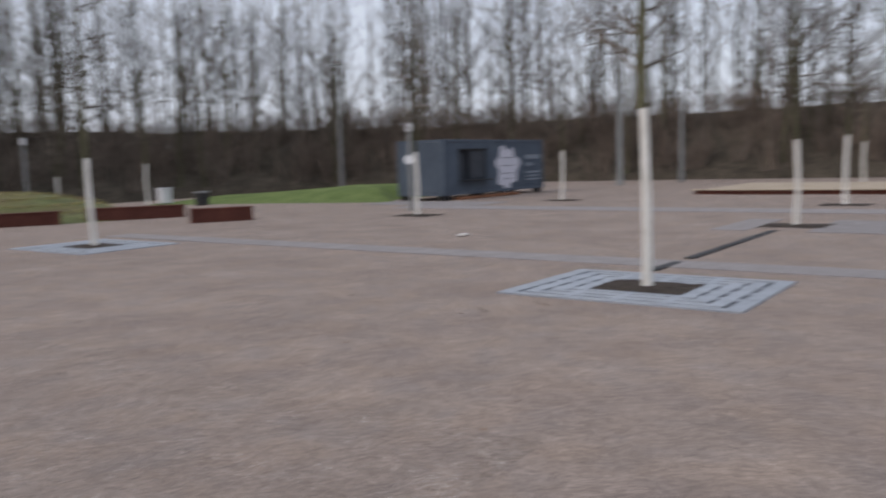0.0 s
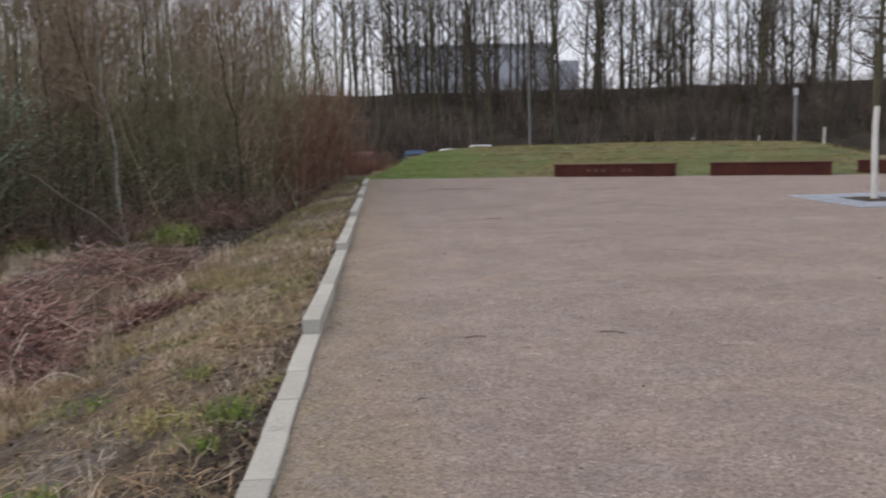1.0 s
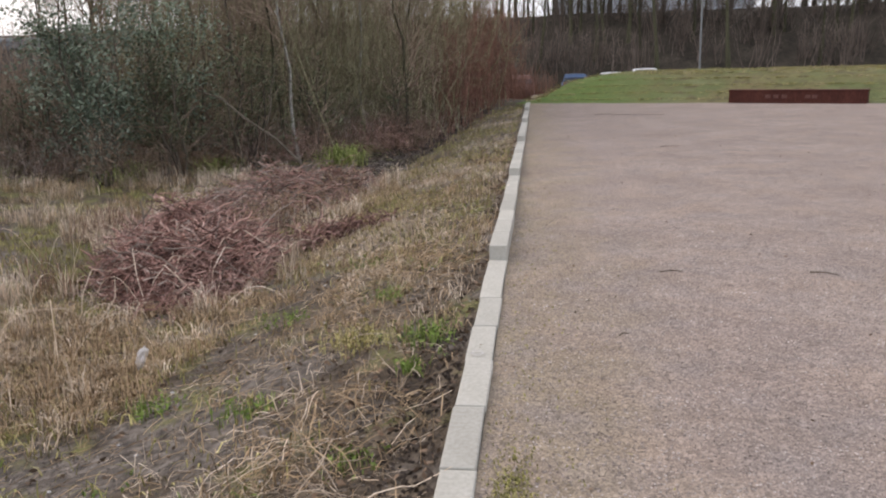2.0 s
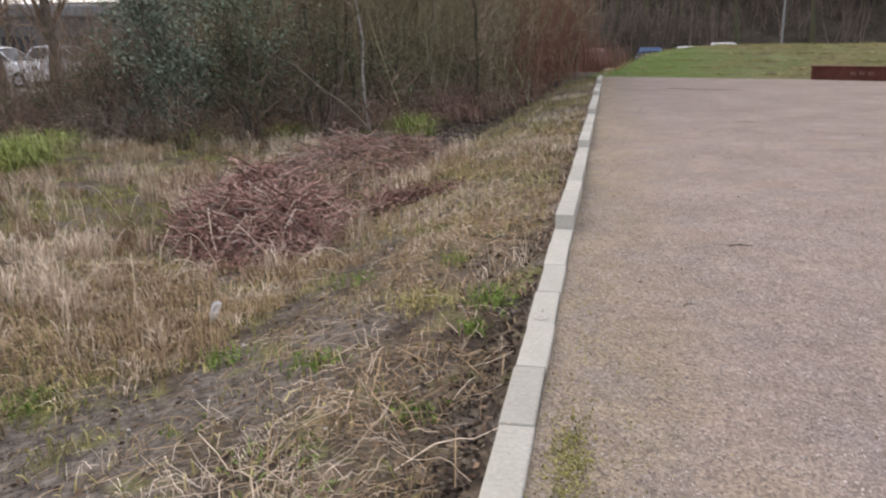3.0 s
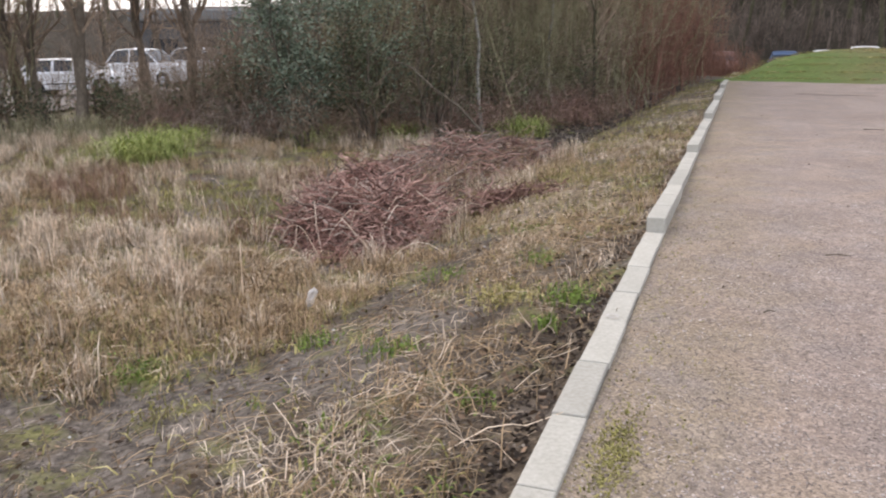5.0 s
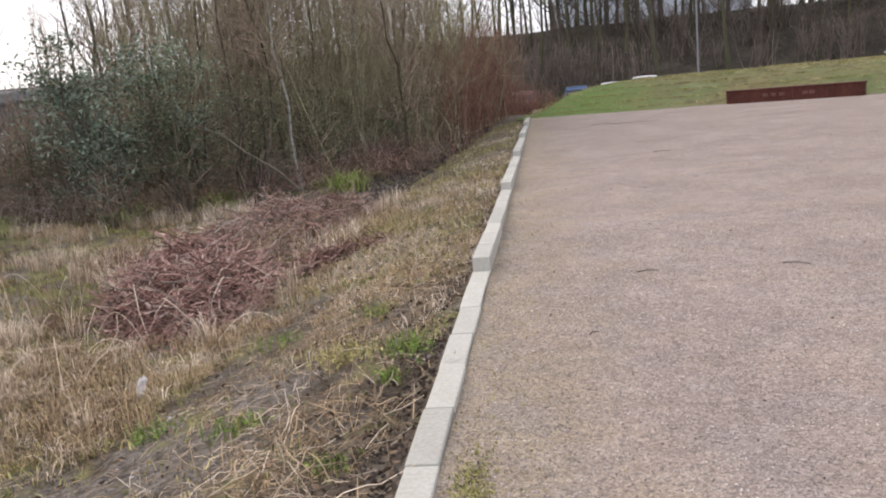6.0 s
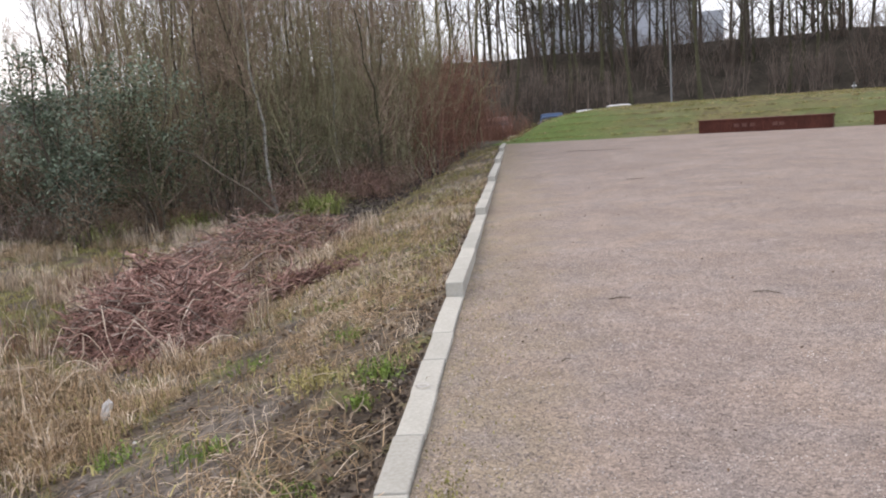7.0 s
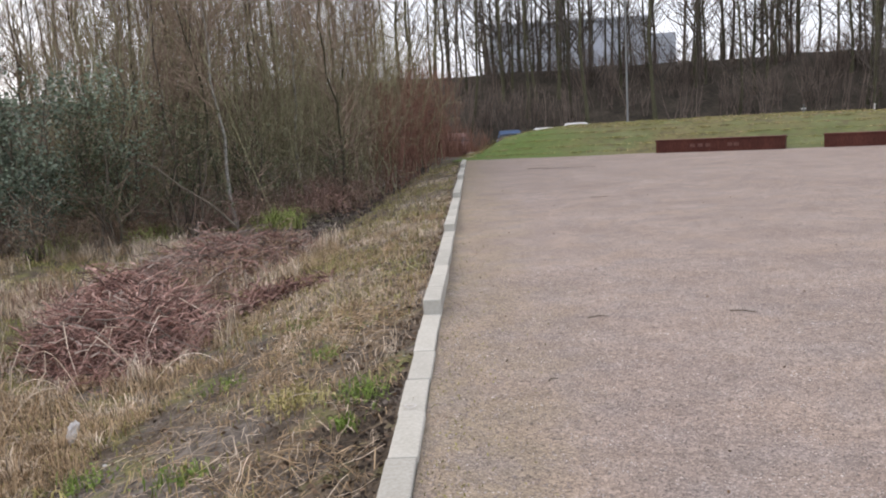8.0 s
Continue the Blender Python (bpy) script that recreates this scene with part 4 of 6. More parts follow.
low = [shrub("shrub", pose(0, 0, 0), 450 + i, 1.9 + 0.4 * i, 18, 110, 280, TWIG, "low leafless shrub beside the hollow", "low shrubs by the hollow", 0.2, 0.012, 0.4, 0.8, 0.003) for i in range(3)]
places = [(-12.2, 16.2), (-14.4, 16.6), (-16.0, 16.6), (-18.2, 16.6), (-19.6, 15.6), (-12.4, 18.8), (-11.0, 18.0), (-21.5, 15.2), (-13.9, 15.6), (-12.8, 15.0), (-23, 14.2), (-24.5, 13.0), (-22.4, 12.0), (-26, 15), (-14.2, 20.5), (-13.0, 21.5), (-15.6, 21.0), (-18.4, 19.0), (-12.0, 20.0)]
places += [(-10.9, 16.2), (-11.8, 17.0), (-10.2, 15.6), (-12.6, 17.8), (-11.3, 15.8), (-13.2, 17.2), (-12.0, 16.4), (-13.6, 18.4)]
scatter_copies(low, places, sr, 4, 0.85, 1.35)
scrub = [evergreen(pose(-16.2, 14.6, float(land(-16.2, 14.6))), 760, 0.9, 0.8, 900, "low olive-green scrub below the roadside trees", OLIVE_LEAF, 0.07)]
for x, y in ((-14.6, 15.6), (-13.5, 14.8), (-15.4, 15.9), (-17.4, 14.0), (-12.6, 15.6), (-14.1, 16.6)):
    c = copy_thing(scrub[0], pose(x, y, float(land(x, y)), 0, 0, sr.uniform(0, 360)))
    c.scale = (sr.uniform(0.9, 1.3),) * 3
for x, y in ((-17.7, 13.5), (-18.7, 14.5), (-19.4, 15.3), (-18.1, 15.7), (-20.3, 14.9), (-19.0, 13.2)):
    copy_thing(red[sr.randrange(3)] if x < -18.5 else thick[sr.randrange(6)], pose(x, y, float(land(x, y)), 0, 0, sr.uniform(0, 360)))


hedge = shrub("hedge_shrub", pose(-42, 33, float(land(-42, 33))), 640, 5.4, 18, 110, 220, BRUSH_TWIG, "dense dark leafless hedge shrub beyond the road", "hedge beyond the road", 0.16, 0.035, 0.9, 1.7, 0.014)
for i in range(15):
    x, y = -40.5 - 0.85 * i + sr.uniform(-0.6, 0.6), 33.0 + 0.25 * i + sr.uniform(-1.5, 2.5)
    copy_thing(hedge, pose(x, y, float(land(x, y)), 0, 0, sr.uniform(0, 360)))
for x, y in ((-42, 33.5), (-45, 35.5), (-44, 38.0), (-47.5, 36.5), (-41.5, 35.8), (-49, 39.5), (-46, 33.0), (-43, 31.5)):
    c = copy_thing(thick[sr.randrange(6)], pose(x, y, float(land(x, y)), 0, 0, sr.uniform(0, 360)))
    c.scale = (1.5, 1.5, 1.25)


# ---- low growth in the hollow and on the bank ----
def tuft(name, m, seed, n, height, width, lean, material, label, category, group, radius=0.1):
    rng = np.random.default_rng(seed)
    base = np.zeros((n, 3))
    base[:, :2] = rng.normal(0, radius, (n, 2))
    root = put(name, mesh_of(name, *blades(rng, base, height, width, lean, 0.45), material), None, m)
    return tagged(root, label, category, group)


for i, (x, y, h, r, n) in enumerate(((-10.0, 10.9, 0.80, 0.30, 1100), (-4.15, 16.7, 0.60, 0.22, 300), (-8.0, 14.0, 0.6, 0.22, 260), (-6.7, 15.4, 0.5, 0.22, 240), (-11.0, 13.6, 0.6, 0.3, 240))):
    tuft("sedge_tuft", pose(x, y, float(land(x, y)) - 0.02), 900 + i, n, h, 0.015, 1.35, SEDGE, "bright green arching sedge tuft in the hollow", "sedge", "sedge tufts", r)
for i, (x, y) in enumerate(((-14.9, 11.6), (-13.7, 13.5), (-16.3, 12.0), (-15.6, 13.6), (-17.6, 10.8))):
    tuft("rush_tuft", pose(x, y, float(land(x, y)) - 0.02), 920 + i, 420, 0.70, 0.012, 0.8, MOSS_TWIG, "dull grey-green rush clump beside the hollow", "rushes", "rush clumps", 0.38)


def strewn(rng, n, xlo, xhi, ylo, yhi, keep):
    """Places on the ground in a stretch, kept by a test that returns a chance."""
    x, y = rng.uniform(xlo, xhi, n), rng.uniform(ylo, yhi, n)
    ok = rng.uniform(0, 1, n) < keep(x, y)
    x, y = x[ok], y[ok]
    return np.stack([x, y, land(x, y) - 0.005], 1)


def tufted(rng, base, per, spread):
    """Gathers blades into tufts round the given places."""
    p = np.repeat(base, per, 0)
    p[:, :2] += rng.normal(0, spread, (len(p), 2))
    p[:, 2] = land(p[:, 0], p[:, 1]) - 0.005
    return p


def patchy(x, y, s, lo, hi, ph=0.0):
    return smooth(lo, hi, bumps(x + ph, y - ph, s) * 0.6 + bumps(x - ph, y + 2 * ph, s * 2.7) * 0.4)


def field(x, y):
    """Where the dry grass of the hollow stands: off the mud and out of the thicket."""
    edge = -2.2 - 0.6 * (3.6 - y) * (y < 3.6)
    return smooth(0.25, -0.35, x - edge + 0.25 * bumps(x, y, 1.6)) * smooth(15.3, 13.0, y + 0.3 * bumps(x, y, 1.1)) * smooth(1.4, 2.8, y - 0.12 * (x + 3))


rng = np.random.default_rng(77)
def stuff(name, geometry, material, label, category):
    return tagged(put(name, mesh_of(name, *geometry, material)), label, category, kind="stuff")


def tail_at(x, y, grow=1.0):
    """The low spur of stems that runs from the heap up the bank."""
    return np.hypot((x + 2.5) / (1.0 * grow), (y - 8.1 - 0.35 * (x + 2.5)) / (0.24 * grow))


def pile_at(x, y, grow=1.0):
    """The heap of dead bramble: an oval with a tail up the bank."""
    d = np.hypot((x + 3.66 + 0.26 * (y - 7.2)) / (0.98 * grow), (y - 7.25) / (1.75 * grow))
    return np.minimum(d, tail_at(x, y, grow))


def wet_foot(x, y):
    """The bare wet ditch along the thicket's foot."""
    return smooth(0.95, 0.6, np.abs(x + 3.3 - 0.065 * (y - 13.7) + 0.12 * bumps(x, y, 1.7))) * smooth(12.0, 13.6, y)


def bare_strip(x, y):
    """The trodden muddy track that narrows up the bank."""
    centre = np.interp(y, [0.0, 0.9, 1.9, 2.8, 4.0, 4.9, 7.0], [-3.4, -3.0, -2.55, -2.15, -1.87, -1.8, -1.75])
    half = np.interp(y, [0.0, 2.0, 4.0, 6.5], [0.95, 0.5, 0.3, 0.12])
    off = np.abs(x - centre + 0.16 * bumps(x, y, 2.9)) / half
    return smooth(1.15, 0.6, off) * smooth(7.5, 5.5, y)


def straw_band(x, y):
    """Where the pale straw stands thickest."""
    band = smooth(3.7, 4.7, y + 0.25 * bumps(x, y, 1.9)) * (1 - 0.65 * smooth(6.0, 7.4, y + 0.4 * bumps(x, y, 1.4)))
    clump = smooth(1.2, 0.6, np.hypot((x + 2.62) / 0.5, (y - 4.35) / 0.55))
    return np.maximum(band, clump)


off_mud = lambda x, y: (1 - 0.8 * smooth(-0.9, -1.6, x + 0.15 * bumps(x, y, 4)) * smooth(3.4, 2.4, y)) * (1 - 0.85 * bare_strip(x, y)) * (1 - wet_foot(x, y))
thin = lambda x, y: (1 - 0.9 * (pile_at(x, y) < 0.95)) * (1 - 0.9 * bare_strip(x, y)) * (1 - wet_foot(x, y))
olive_at = lambda x, y: patchy(x, y, 0.95, 0.0, 0.25, 7.0)
russet_at = lambda x, y: patchy(x, y, 1.7, -0.05, 0.35, 2.0) * smooth(5.6, 6.6, y) * smooth(11.0, 9.0, y)
a = strewn(rng, 5600, -17, -2.0, 1.5, 15.5, lambda x, y: field(x, y) * (0.04 + 0.96 * patchy(x, y, 0.85, -0.15, 0.12)) * thin(x, y) * (0.24 + 0.76 * straw_band(x, y)) * (1 - 0.75 * olive_at(x, y)) * (1 - 0.45 * russet_at(x, y)))
stuff("dry_grass", blades(rng, tufted(rng, a, 28, 0.048), 0.33, 0.0078, 0.7), STRAW, "tall pale dry winter grass in the hollow", "grass")
a = strewn(rng, 1900, -13, -3.2, 5.4, 12.5, lambda x, y: field(x, y) * russet_at(x, y) * thin(x, y))
stuff("russet_stalks", blades(rng, tufted(rng, a, 14, 0.08), 0.30, 0.0065, 0.55), RUSSET, "dark russet dead stalks standing in the hollow", "stalks")
a = strewn(rng, 3600, -17, -1.9, 1.5, 15.0, lambda x, y: field(x, y) * (0.10 + 0.90 * patchy(x, y, 0.7, -0.05, 0.25, 3.0)) * thin(x, y) * (1 - 0.6 * olive_at(x, y)))
stuff("brown_grass", blades(rng, tufted(rng, a, 20, 0.05), 0.21, 0.0075, 1.0), BROWN_GRASS, "brown withered grass in the hollow", "grass")
a = strewn(rng, 2300, -9, -2.0, 1.6, 5.6, lambda x, y: field(x, y) * (0.25 + 0.75 * patchy(x, y, 1.3, -0.2, 0.25, 15.0)) * thin(x, y))
stuff("low_brown_grass", blades(rng, tufted(rng, a, 16, 0.045), 0.14, 0.007, 1.1), BROWN_GRASS, "short brown winter grass along the edge of the mud", "grass")
a = strewn(rng, 1300, -9, -2.0, 1.8, 6.2, lambda x, y: field(x, y) * (0.12 + 0.88 * patchy(x, y, 1.9, 0.1, 0.4, 12.0)) * thin(x, y))
stuff("low_straw", blades(rng, tufted(rng, a, 22, 0.04), 0.17, 0.007, 1.1), STRAW, "short tan winter grass along the edge of the mud", "grass")
a = strewn(rng, 105000, -17, -0.35, 0.4, 15.6, lambda x, y: (0.08 + 0.92 * patchy(x, y, 0.95, -0.05, 0.3, 7.0)) * (0.40 + 0.60 * field(x, y)) * (1 - 0.85 * bare_strip(x, y)) * (1 - wet_foot(x, y)))
stuff("olive_grass", blades(rng, a, 0.11, 0.008, 1.0), OLIVE, "short mossy olive grass", "grass")
a = strewn(rng, 46000, -12, -1.0, 0.8, 13.5, lambda x, y: patchy(x, y, 1.25, 0.04, 0.3, 4.0) * (0.3 + 0.7 * field(x, y)) * (1 - 0.8 * bare_strip(x, y)) * (1 - wet_foot(x, y)))
stuff("moss_carpet", blades(rng, a, 0.07, 0.013, 1.2), YELLOW_GRASS, "cushions of yellowish moss between the dry grass", "moss")
a = strewn(rng, 30000, -3.2, -0.25, 2.5, 29.5, lambda x, y: (0.15 + 0.85 * smooth(4.0, 8.0, y)) * (0.15 + 0.85 * patchy(x, y, 1.3, -0.3, 0.3, 5.0)) * (pile_at(x, y, 1.05) > 1) * (1 - 0.75 * bare_strip(x, y)) * (1 - wet_foot(x, y)))
half_way = len(a) * 2 // 3
stuff("bank_grass", blades(rng, a[:half_way], 0.085, 0.010, 1.0), OLIVE, "short olive-green grass on the bank", "grass")
stuff("bank_grass", blades(rng, a[half_way:], 0.085, 0.010, 1.0), YELLOW_GRASS, "short yellowed grass on the bank", "grass")
a = strewn(rng, 15000, -6.0, -0.22, 0.6, 12.0, lambda x, y: patchy(x, y, 2.1, 0.25, 0.5, 1.0) * (1 - 0.6 * field(x, y)) * (1 - 0.5 * bare_strip(x, y)))
stuff("green_weeds", blades(rng, a, 0.055, 0.014, 1.3), GREEN, "small patches of fresh green weeds", "weeds")
a = strewn(rng, 2600, -3.0, -0.2, 1.0, 26.0, lambda x, y: (0.35 + 0.65 * patchy(x, y, 1.2, -0.1, 0.3, 9.0)) * off_mud(x, y))
stuff("dead_stalks", blades(rng, a, 0.26, 0.0055, 0.5), BROWN_GRASS, "thin upright dead stalks on the bank", "stalks")
a = strewn(rng, 19000, -4.6, -1.4, 11.8, 30.0, wet_foot)
a[:, 2] += 0.012
stuff("wet_leaves", leafy(rng, a, 0.06, 0.15), WET_LITTER, "dark wet leaves along the thicket's foot", "leaves")


def lying(rng, base, length, radius, lift=0.03, bend=0.12, k=5):
    """Thin stems lying criss-cross on the ground."""
    n = len(base)
    ang, ln = rng.uniform(0, 2 * np.pi, n), length * rng.uniform(0.35, 1.3, n)
    s = np.linspace(-0.5, 0.5, k)
    p = np.repeat(base[:, None], k, 1)
    p[:, :, 0] += np.cos(ang)[:, None] * ln[:, None] * s[None]
    p[:, :, 1] += np.sin(ang)[:, None] * ln[:, None] * s[None]
    p[:, :, :2] += np.cumsum(rng.normal(size=(n, k, 2)), axis=1) * (bend * ln / k)[:, None, None]
    p[:, :, 2] = land(p[:, :, 0], p[:, :, 1]) + lift * rng.uniform(0.1, 1.4, n)[:, None] * (1 + np.sin(np.pi * (s + 0.5))[None] * rng.uniform(-0.3, 1.6, n)[:, None])
    r = radius * rng.uniform(0.6, 1.4, n)[:, None] * np.ones((1, k))
    return tubes(p, r, 3)


a = strewn(rng, 2000, -3.2, -0.25, 0.6, 14.0, lambda x, y: (0.15 + 0.85 * patchy(x, y, 1.7, -0.15, 0.3, 11.0)) * off_mud(x, y))
stuff("dead_grass", blades(rng, tufted(rng, a, 13, 0.05), 0.12, 0.005, 1.3, 0.5), BROWN_GRASS, "low withered grass and stalks on the bank", "grass")
a = strewn(rng, 1500, -3.2, -0.25, 0.6, 14.0, lambda x, y: patchy(x, y, 1.5, -0.05, 0.4, 6.0) * off_mud(x, y))
stuff("bleached_grass", blades(rng, tufted(rng, a, 9, 0.045), 0.13, 0.005, 1.3, 0.5), STRAW, "bleached low grass on the bank", "grass")
a = strewn(rng, 800, -1.5, -0.22, 7.0, 26.0, lambda x, y: 0.2 + 0.8 * patchy(x, y, 1.6, -0.1, 0.35, 8.0))
stuff("bleached_grass", blades(rng, tufted(rng, a, 8, 0.06), 0.15, 0.005, 1.2, 0.5), STRAW, "bleached grass along the far bank", "grass")
off_kerb = lambda x: smooth(-0.2, -0.4, x)
a = strewn(rng, 2900, -4.5, -0.25, 0.5, 9.5, lambda x, y: off_kerb(x) * off_mud(x, y) * (0.25 + 0.75 * patchy(x, y, 1.1, -0.2, 0.35, 2.0)))
stuff("straw_litter", lying(rng, a, 0.20, 0.0015, 0.025, 0.10), STRAW, "pale dead stems lying on the bank", "litter")
a = strewn(rng, 9000, -4.5, -0.25, 0.5, 12.0, lambda x, y: off_kerb(x) * (0.3 + 0.7 * off_mud(x, y)) * (0.3 + 0.7 * patchy(x, y, 1.4, -0.2, 0.3, 4.0)))
stuff("stem_litter", lying(rng, a, 0.17, 0.0017, 0.02, 0.09), BROWN_GRASS, "grey-brown dead stems lying on the bank", "litter")
a = strewn(rng, 12000, -5.0, -0.17, 0.3, 16.0, lambda x, y: 0.22 + 0.78 * smooth(-1.5, -0.35, x))
a[:, 2] += 0.016
stuff("leaf_litter", leafy(rng, a, 0.045, 0.25), DEAD_LEAF, "dead brown leaves on the bank", "leaves")
a = strewn(rng, 4200, -0.95, -0.17, 0.4, 5.2, lambda x, y: smooth(-0.75, -0.3, x + 0.15 * bumps(x, y, 3)) * (0.15 + 0.85 * smooth(4.2, 3.2, y)))
a[:, 2] += 0.02
stuff("dark_litter", leafy(rng, a, 0.034, 0.35), SOIL, "dark rotting leaves beside the kerb", "leaves")


def heap(rng, n, inside, box_lo, box_hi, height, length, radius, k=7, wob=0.42):
    x, y = rng.uniform(box_lo[0], box_hi[0], n * 5), rng.uniform(box_lo[1], box_hi[1], n * 5)
    d = inside(x, y)
    ok = d < 1
    x, y, d = x[ok][:n], y[ok][:n], d[ok][:n]
    m = len(x)
    ang, ln = rng.uniform(0, 2 * np.pi, m), length * rng.uniform(0.35, 1.25, m)
    s = np.linspace(-0.5, 0.5, k)
    p = np.zeros((m, k, 3))
    p[:, :, 0] = x[:, None] + np.cos(ang)[:, None] * ln[:, None] * s[None]
    p[:, :, 1] = y[:, None] + np.sin(ang)[:, None] * ln[:, None] * s[None]
    p[:, :, 2] = land(x, y)[:, None] + (height * (1 - d ** 2.6) * (1 + 0.7 * bumps(x, y, 4.1)) * rng.uniform(0.0, 1.0, m) ** 0.6 + 0.03)[:, None] + rng.uniform(-0.75, 0.75, m)[:, None] * ln[:, None] * s[None]
    p[:, :, 2] += (0.30 * ln * rng.uniform(-0.2, 1, m))[:, None] * (0.25 - s[None] ** 2)
    p += np.cumsum(rng.normal(size=p.shape), axis=1) * (wob * ln / k)[:, None, None]
    p[:, :, 2] = np.maximum(p[:, :, 2], land(p[:, :, 0], p[:, :, 1]))
    r = radius * rng.uniform(0.5, 1.5, m)[:, None] * (1.15 - 0.5 * (s + 0.5))[None]
    return tubes(p, r, 3)


rough = np.array([tuple(v.co) for v in bpy.data.objects["grass_mound"].data.vertices])
turf = rough[(rough[:, 1] < 33) & (rough[:, 2] > 0.06)]
for blade_material, count, text in ((OLIVE, 1500, "short olive turf on the mound"), (YELLOW_GRASS, 800, "yellowed tufts in the mound's turf"), (BROWN_GRASS, 420, "withered tufts in the mound's turf")):
    spot = turf[rng.integers(0, len(turf), count)] + np.concatenate([rng.normal(0, 0.2, (count, 2)), np.full((count, 1), -0.03)], 1)
    stuff("turf", blades(rng, np.repeat(spot, 9, 0) + rng.normal(0, 0.10, (count * 9, 3)) * np.array([1, 1, 0]), 0.075, 0.016, 1.3), blade_material, text, "grass")
rough = rough[(rough[:, 0] > 4.5) & (rough[:, 2] > 0.45)]
spot = rough[rng.integers(0, len(rough), 450)] + np.concatenate([rng.normal(0, 0.22, (450, 2)), np.full((450, 1), -0.03)], 1)
stuff("rough_grass", blades(rng, np.repeat(spot, 12, 0) + rng.normal(0, 0.09, (5400, 3)) * np.array([1, 1, 0]), 0.075, 0.014, 1.3), BROWN_GRASS, "rough withered grass on the mound's crest", "grass")
spot = rough[rng.integers(0, len(rough), 700)] + np.concatenate([rng.normal(0, 0.22, (700, 2)), np.full((700, 1), -0.03)], 1)
stuff("crest_grass", blades(rng, np.repeat(spot, 12, 0) + rng.normal(0, 0.10, (8400, 3)) * np.array([1, 1, 0]), 0.09, 0.016, 1.2), OLIVE, "yellowish-green tufts on the mound's crest", "grass")


straw_spot = lambda x, y: np.hypot((x + 0.92) / 0.58, (y - 1.4) / 0.6)
stuff("straw_heap", heap(rng, 85, straw_spot, (-1.6, 0.7), (-0.3, 2.0), 0.03, 0.36, 0.0024, 8, 0.34), STRAW, "flattened heap of long pale straws beside the kerb", "straw")
brown_spot = lambda x, y: np.minimum(np.hypot((x + 0.72) / 0.42, (y - 2.2) / 0.6), np.hypot((x + 0.95) / 0.6, (y - 5.2) / 0.8))
stuff("brown_litter", heap(rng, 420, brown_spot, (-1.8, 1.4), (-0.22, 6.2), 0.06, 0.26, 0.0022, 6, 0.3), BROWN_GRASS, "tangle of brown dead stems beside the kerb", "litter")
pale_spot = lambda x, y: np.minimum(np.hypot((x + 1.1) / 0.7, (y - 3.0) / 1.1), np.hypot((x + 1.0) / 0.75, (y - 6.6) / 1.6))
stuff("pale_litter", heap(rng, 270, pale_spot, (-2.0, 1.8), (-0.22, 8.4), 0.035, 0.24, 0.002, 6, 0.3), STRAW, "bleached stems strewn over the bank", "litter")
main_pile = lambda x, y: np.hypot((x + 3.66 + 0.26 * (y - 7.2)) / 0.98, (y - 7.25) / 1.75)
pile = empty("bramble_heap", pose(0, 0, 0), "heap of dead reddish-brown bramble and bracken stems", "brush heap")
put("tangle", mesh_of("tangle", *heap(rng, 1350, main_pile, (-6.2, 5.2), (-1.2, 9.6), 0.46, 0.62, 0.0078), BRACKEN), pile, kind="stuff")
put("fine_tangle", mesh_of("fine_tangle", *heap(rng, 1700, main_pile, (-6.2, 5.2), (-1.2, 9.6), 0.42, 0.5, 0.0045), BRACKEN), pile, kind="stuff")
put("pale_tangle", mesh_of("pale_tangle", *heap(rng, 130, main_pile, (-6.2, 5.2), (-1.2, 9.6), 0.52, 0.85, 0.007), GREY_STEM), pile, None, "bleached grey stems", kind="stuff")
put("low_spur", mesh_of("low_spur", *heap(rng, 620, tail_at, (-3.6, 7.2), (-1.4, 9.2), 0.17, 0.4, 0.0062), BRACKEN), pile, None, "low spur of dark stems", kind="stuff")
grey_heap = empty("bramble_heap", pose(0, 0, 0), "low heap of grey dead stems at the thicket's foot", "brush heap")
far_pile = lambda x, y: np.hypot((x + 4.0 - 0.12 * (y - 11)) / 1.15, (y - 11.4) / 3.2)
put("tangle", mesh_of("tangle", *heap(rng, 850, far_pile, (-6.4, 8.0), (-2.2, 14.8), 0.36, 0.6, 0.0065), GREY_STEM), grey_heap, kind="stuff")
put("brown_tangle", mesh_of("brown_tangle", *heap(rng, 1300, far_pile, (-6.4, 8.0), (-2.2, 14.8), 0.36, 0.6, 0.0065), BRACKEN), grey_heap, kind="stuff")
put("grass_tuft", mesh_of("grass_tuft", *blades(rng, tufted(rng, strewn(rng, 260, -5.6, -2.6, 8.0, 13.5, lambda x, y: 1.0 * (far_pile(x, y) < 0.9)), 16, 0.07), 0.42, 0.007, 0.8), BROWN_GRASS), grey_heap, None, "withered grass grown through the stems", kind="stuff")


def cane(points, radius, label):
    """A bent bramble cane through the given places, smoothed."""
    p = np.array(points, dtype=float)
    t = np.linspace(0, len(p) - 1, 22)
    i = np.minimum(t.astype(int), len(p) - 2)
    f = smooth(0, 1, t - i)[:, None] * 0.5 + (t - i)[:, None] * 0.5
    q = p[i] * (1 - f) + p[i + 1] * f
    q[1:-1] = (q[:-2] + 2 * q[1:-1] + q[2:]) / 4
    q[:, 2] += land(q[:, 0], q[:, 1])
    ob = put("bramble_cane", mesh_of("bramble_cane", *tubes(q[None], np.linspace(radius, radius * 0.5, 22)[None], 6), STRAW, True))
    return tagged(ob, label, "stem", "bramble canes")


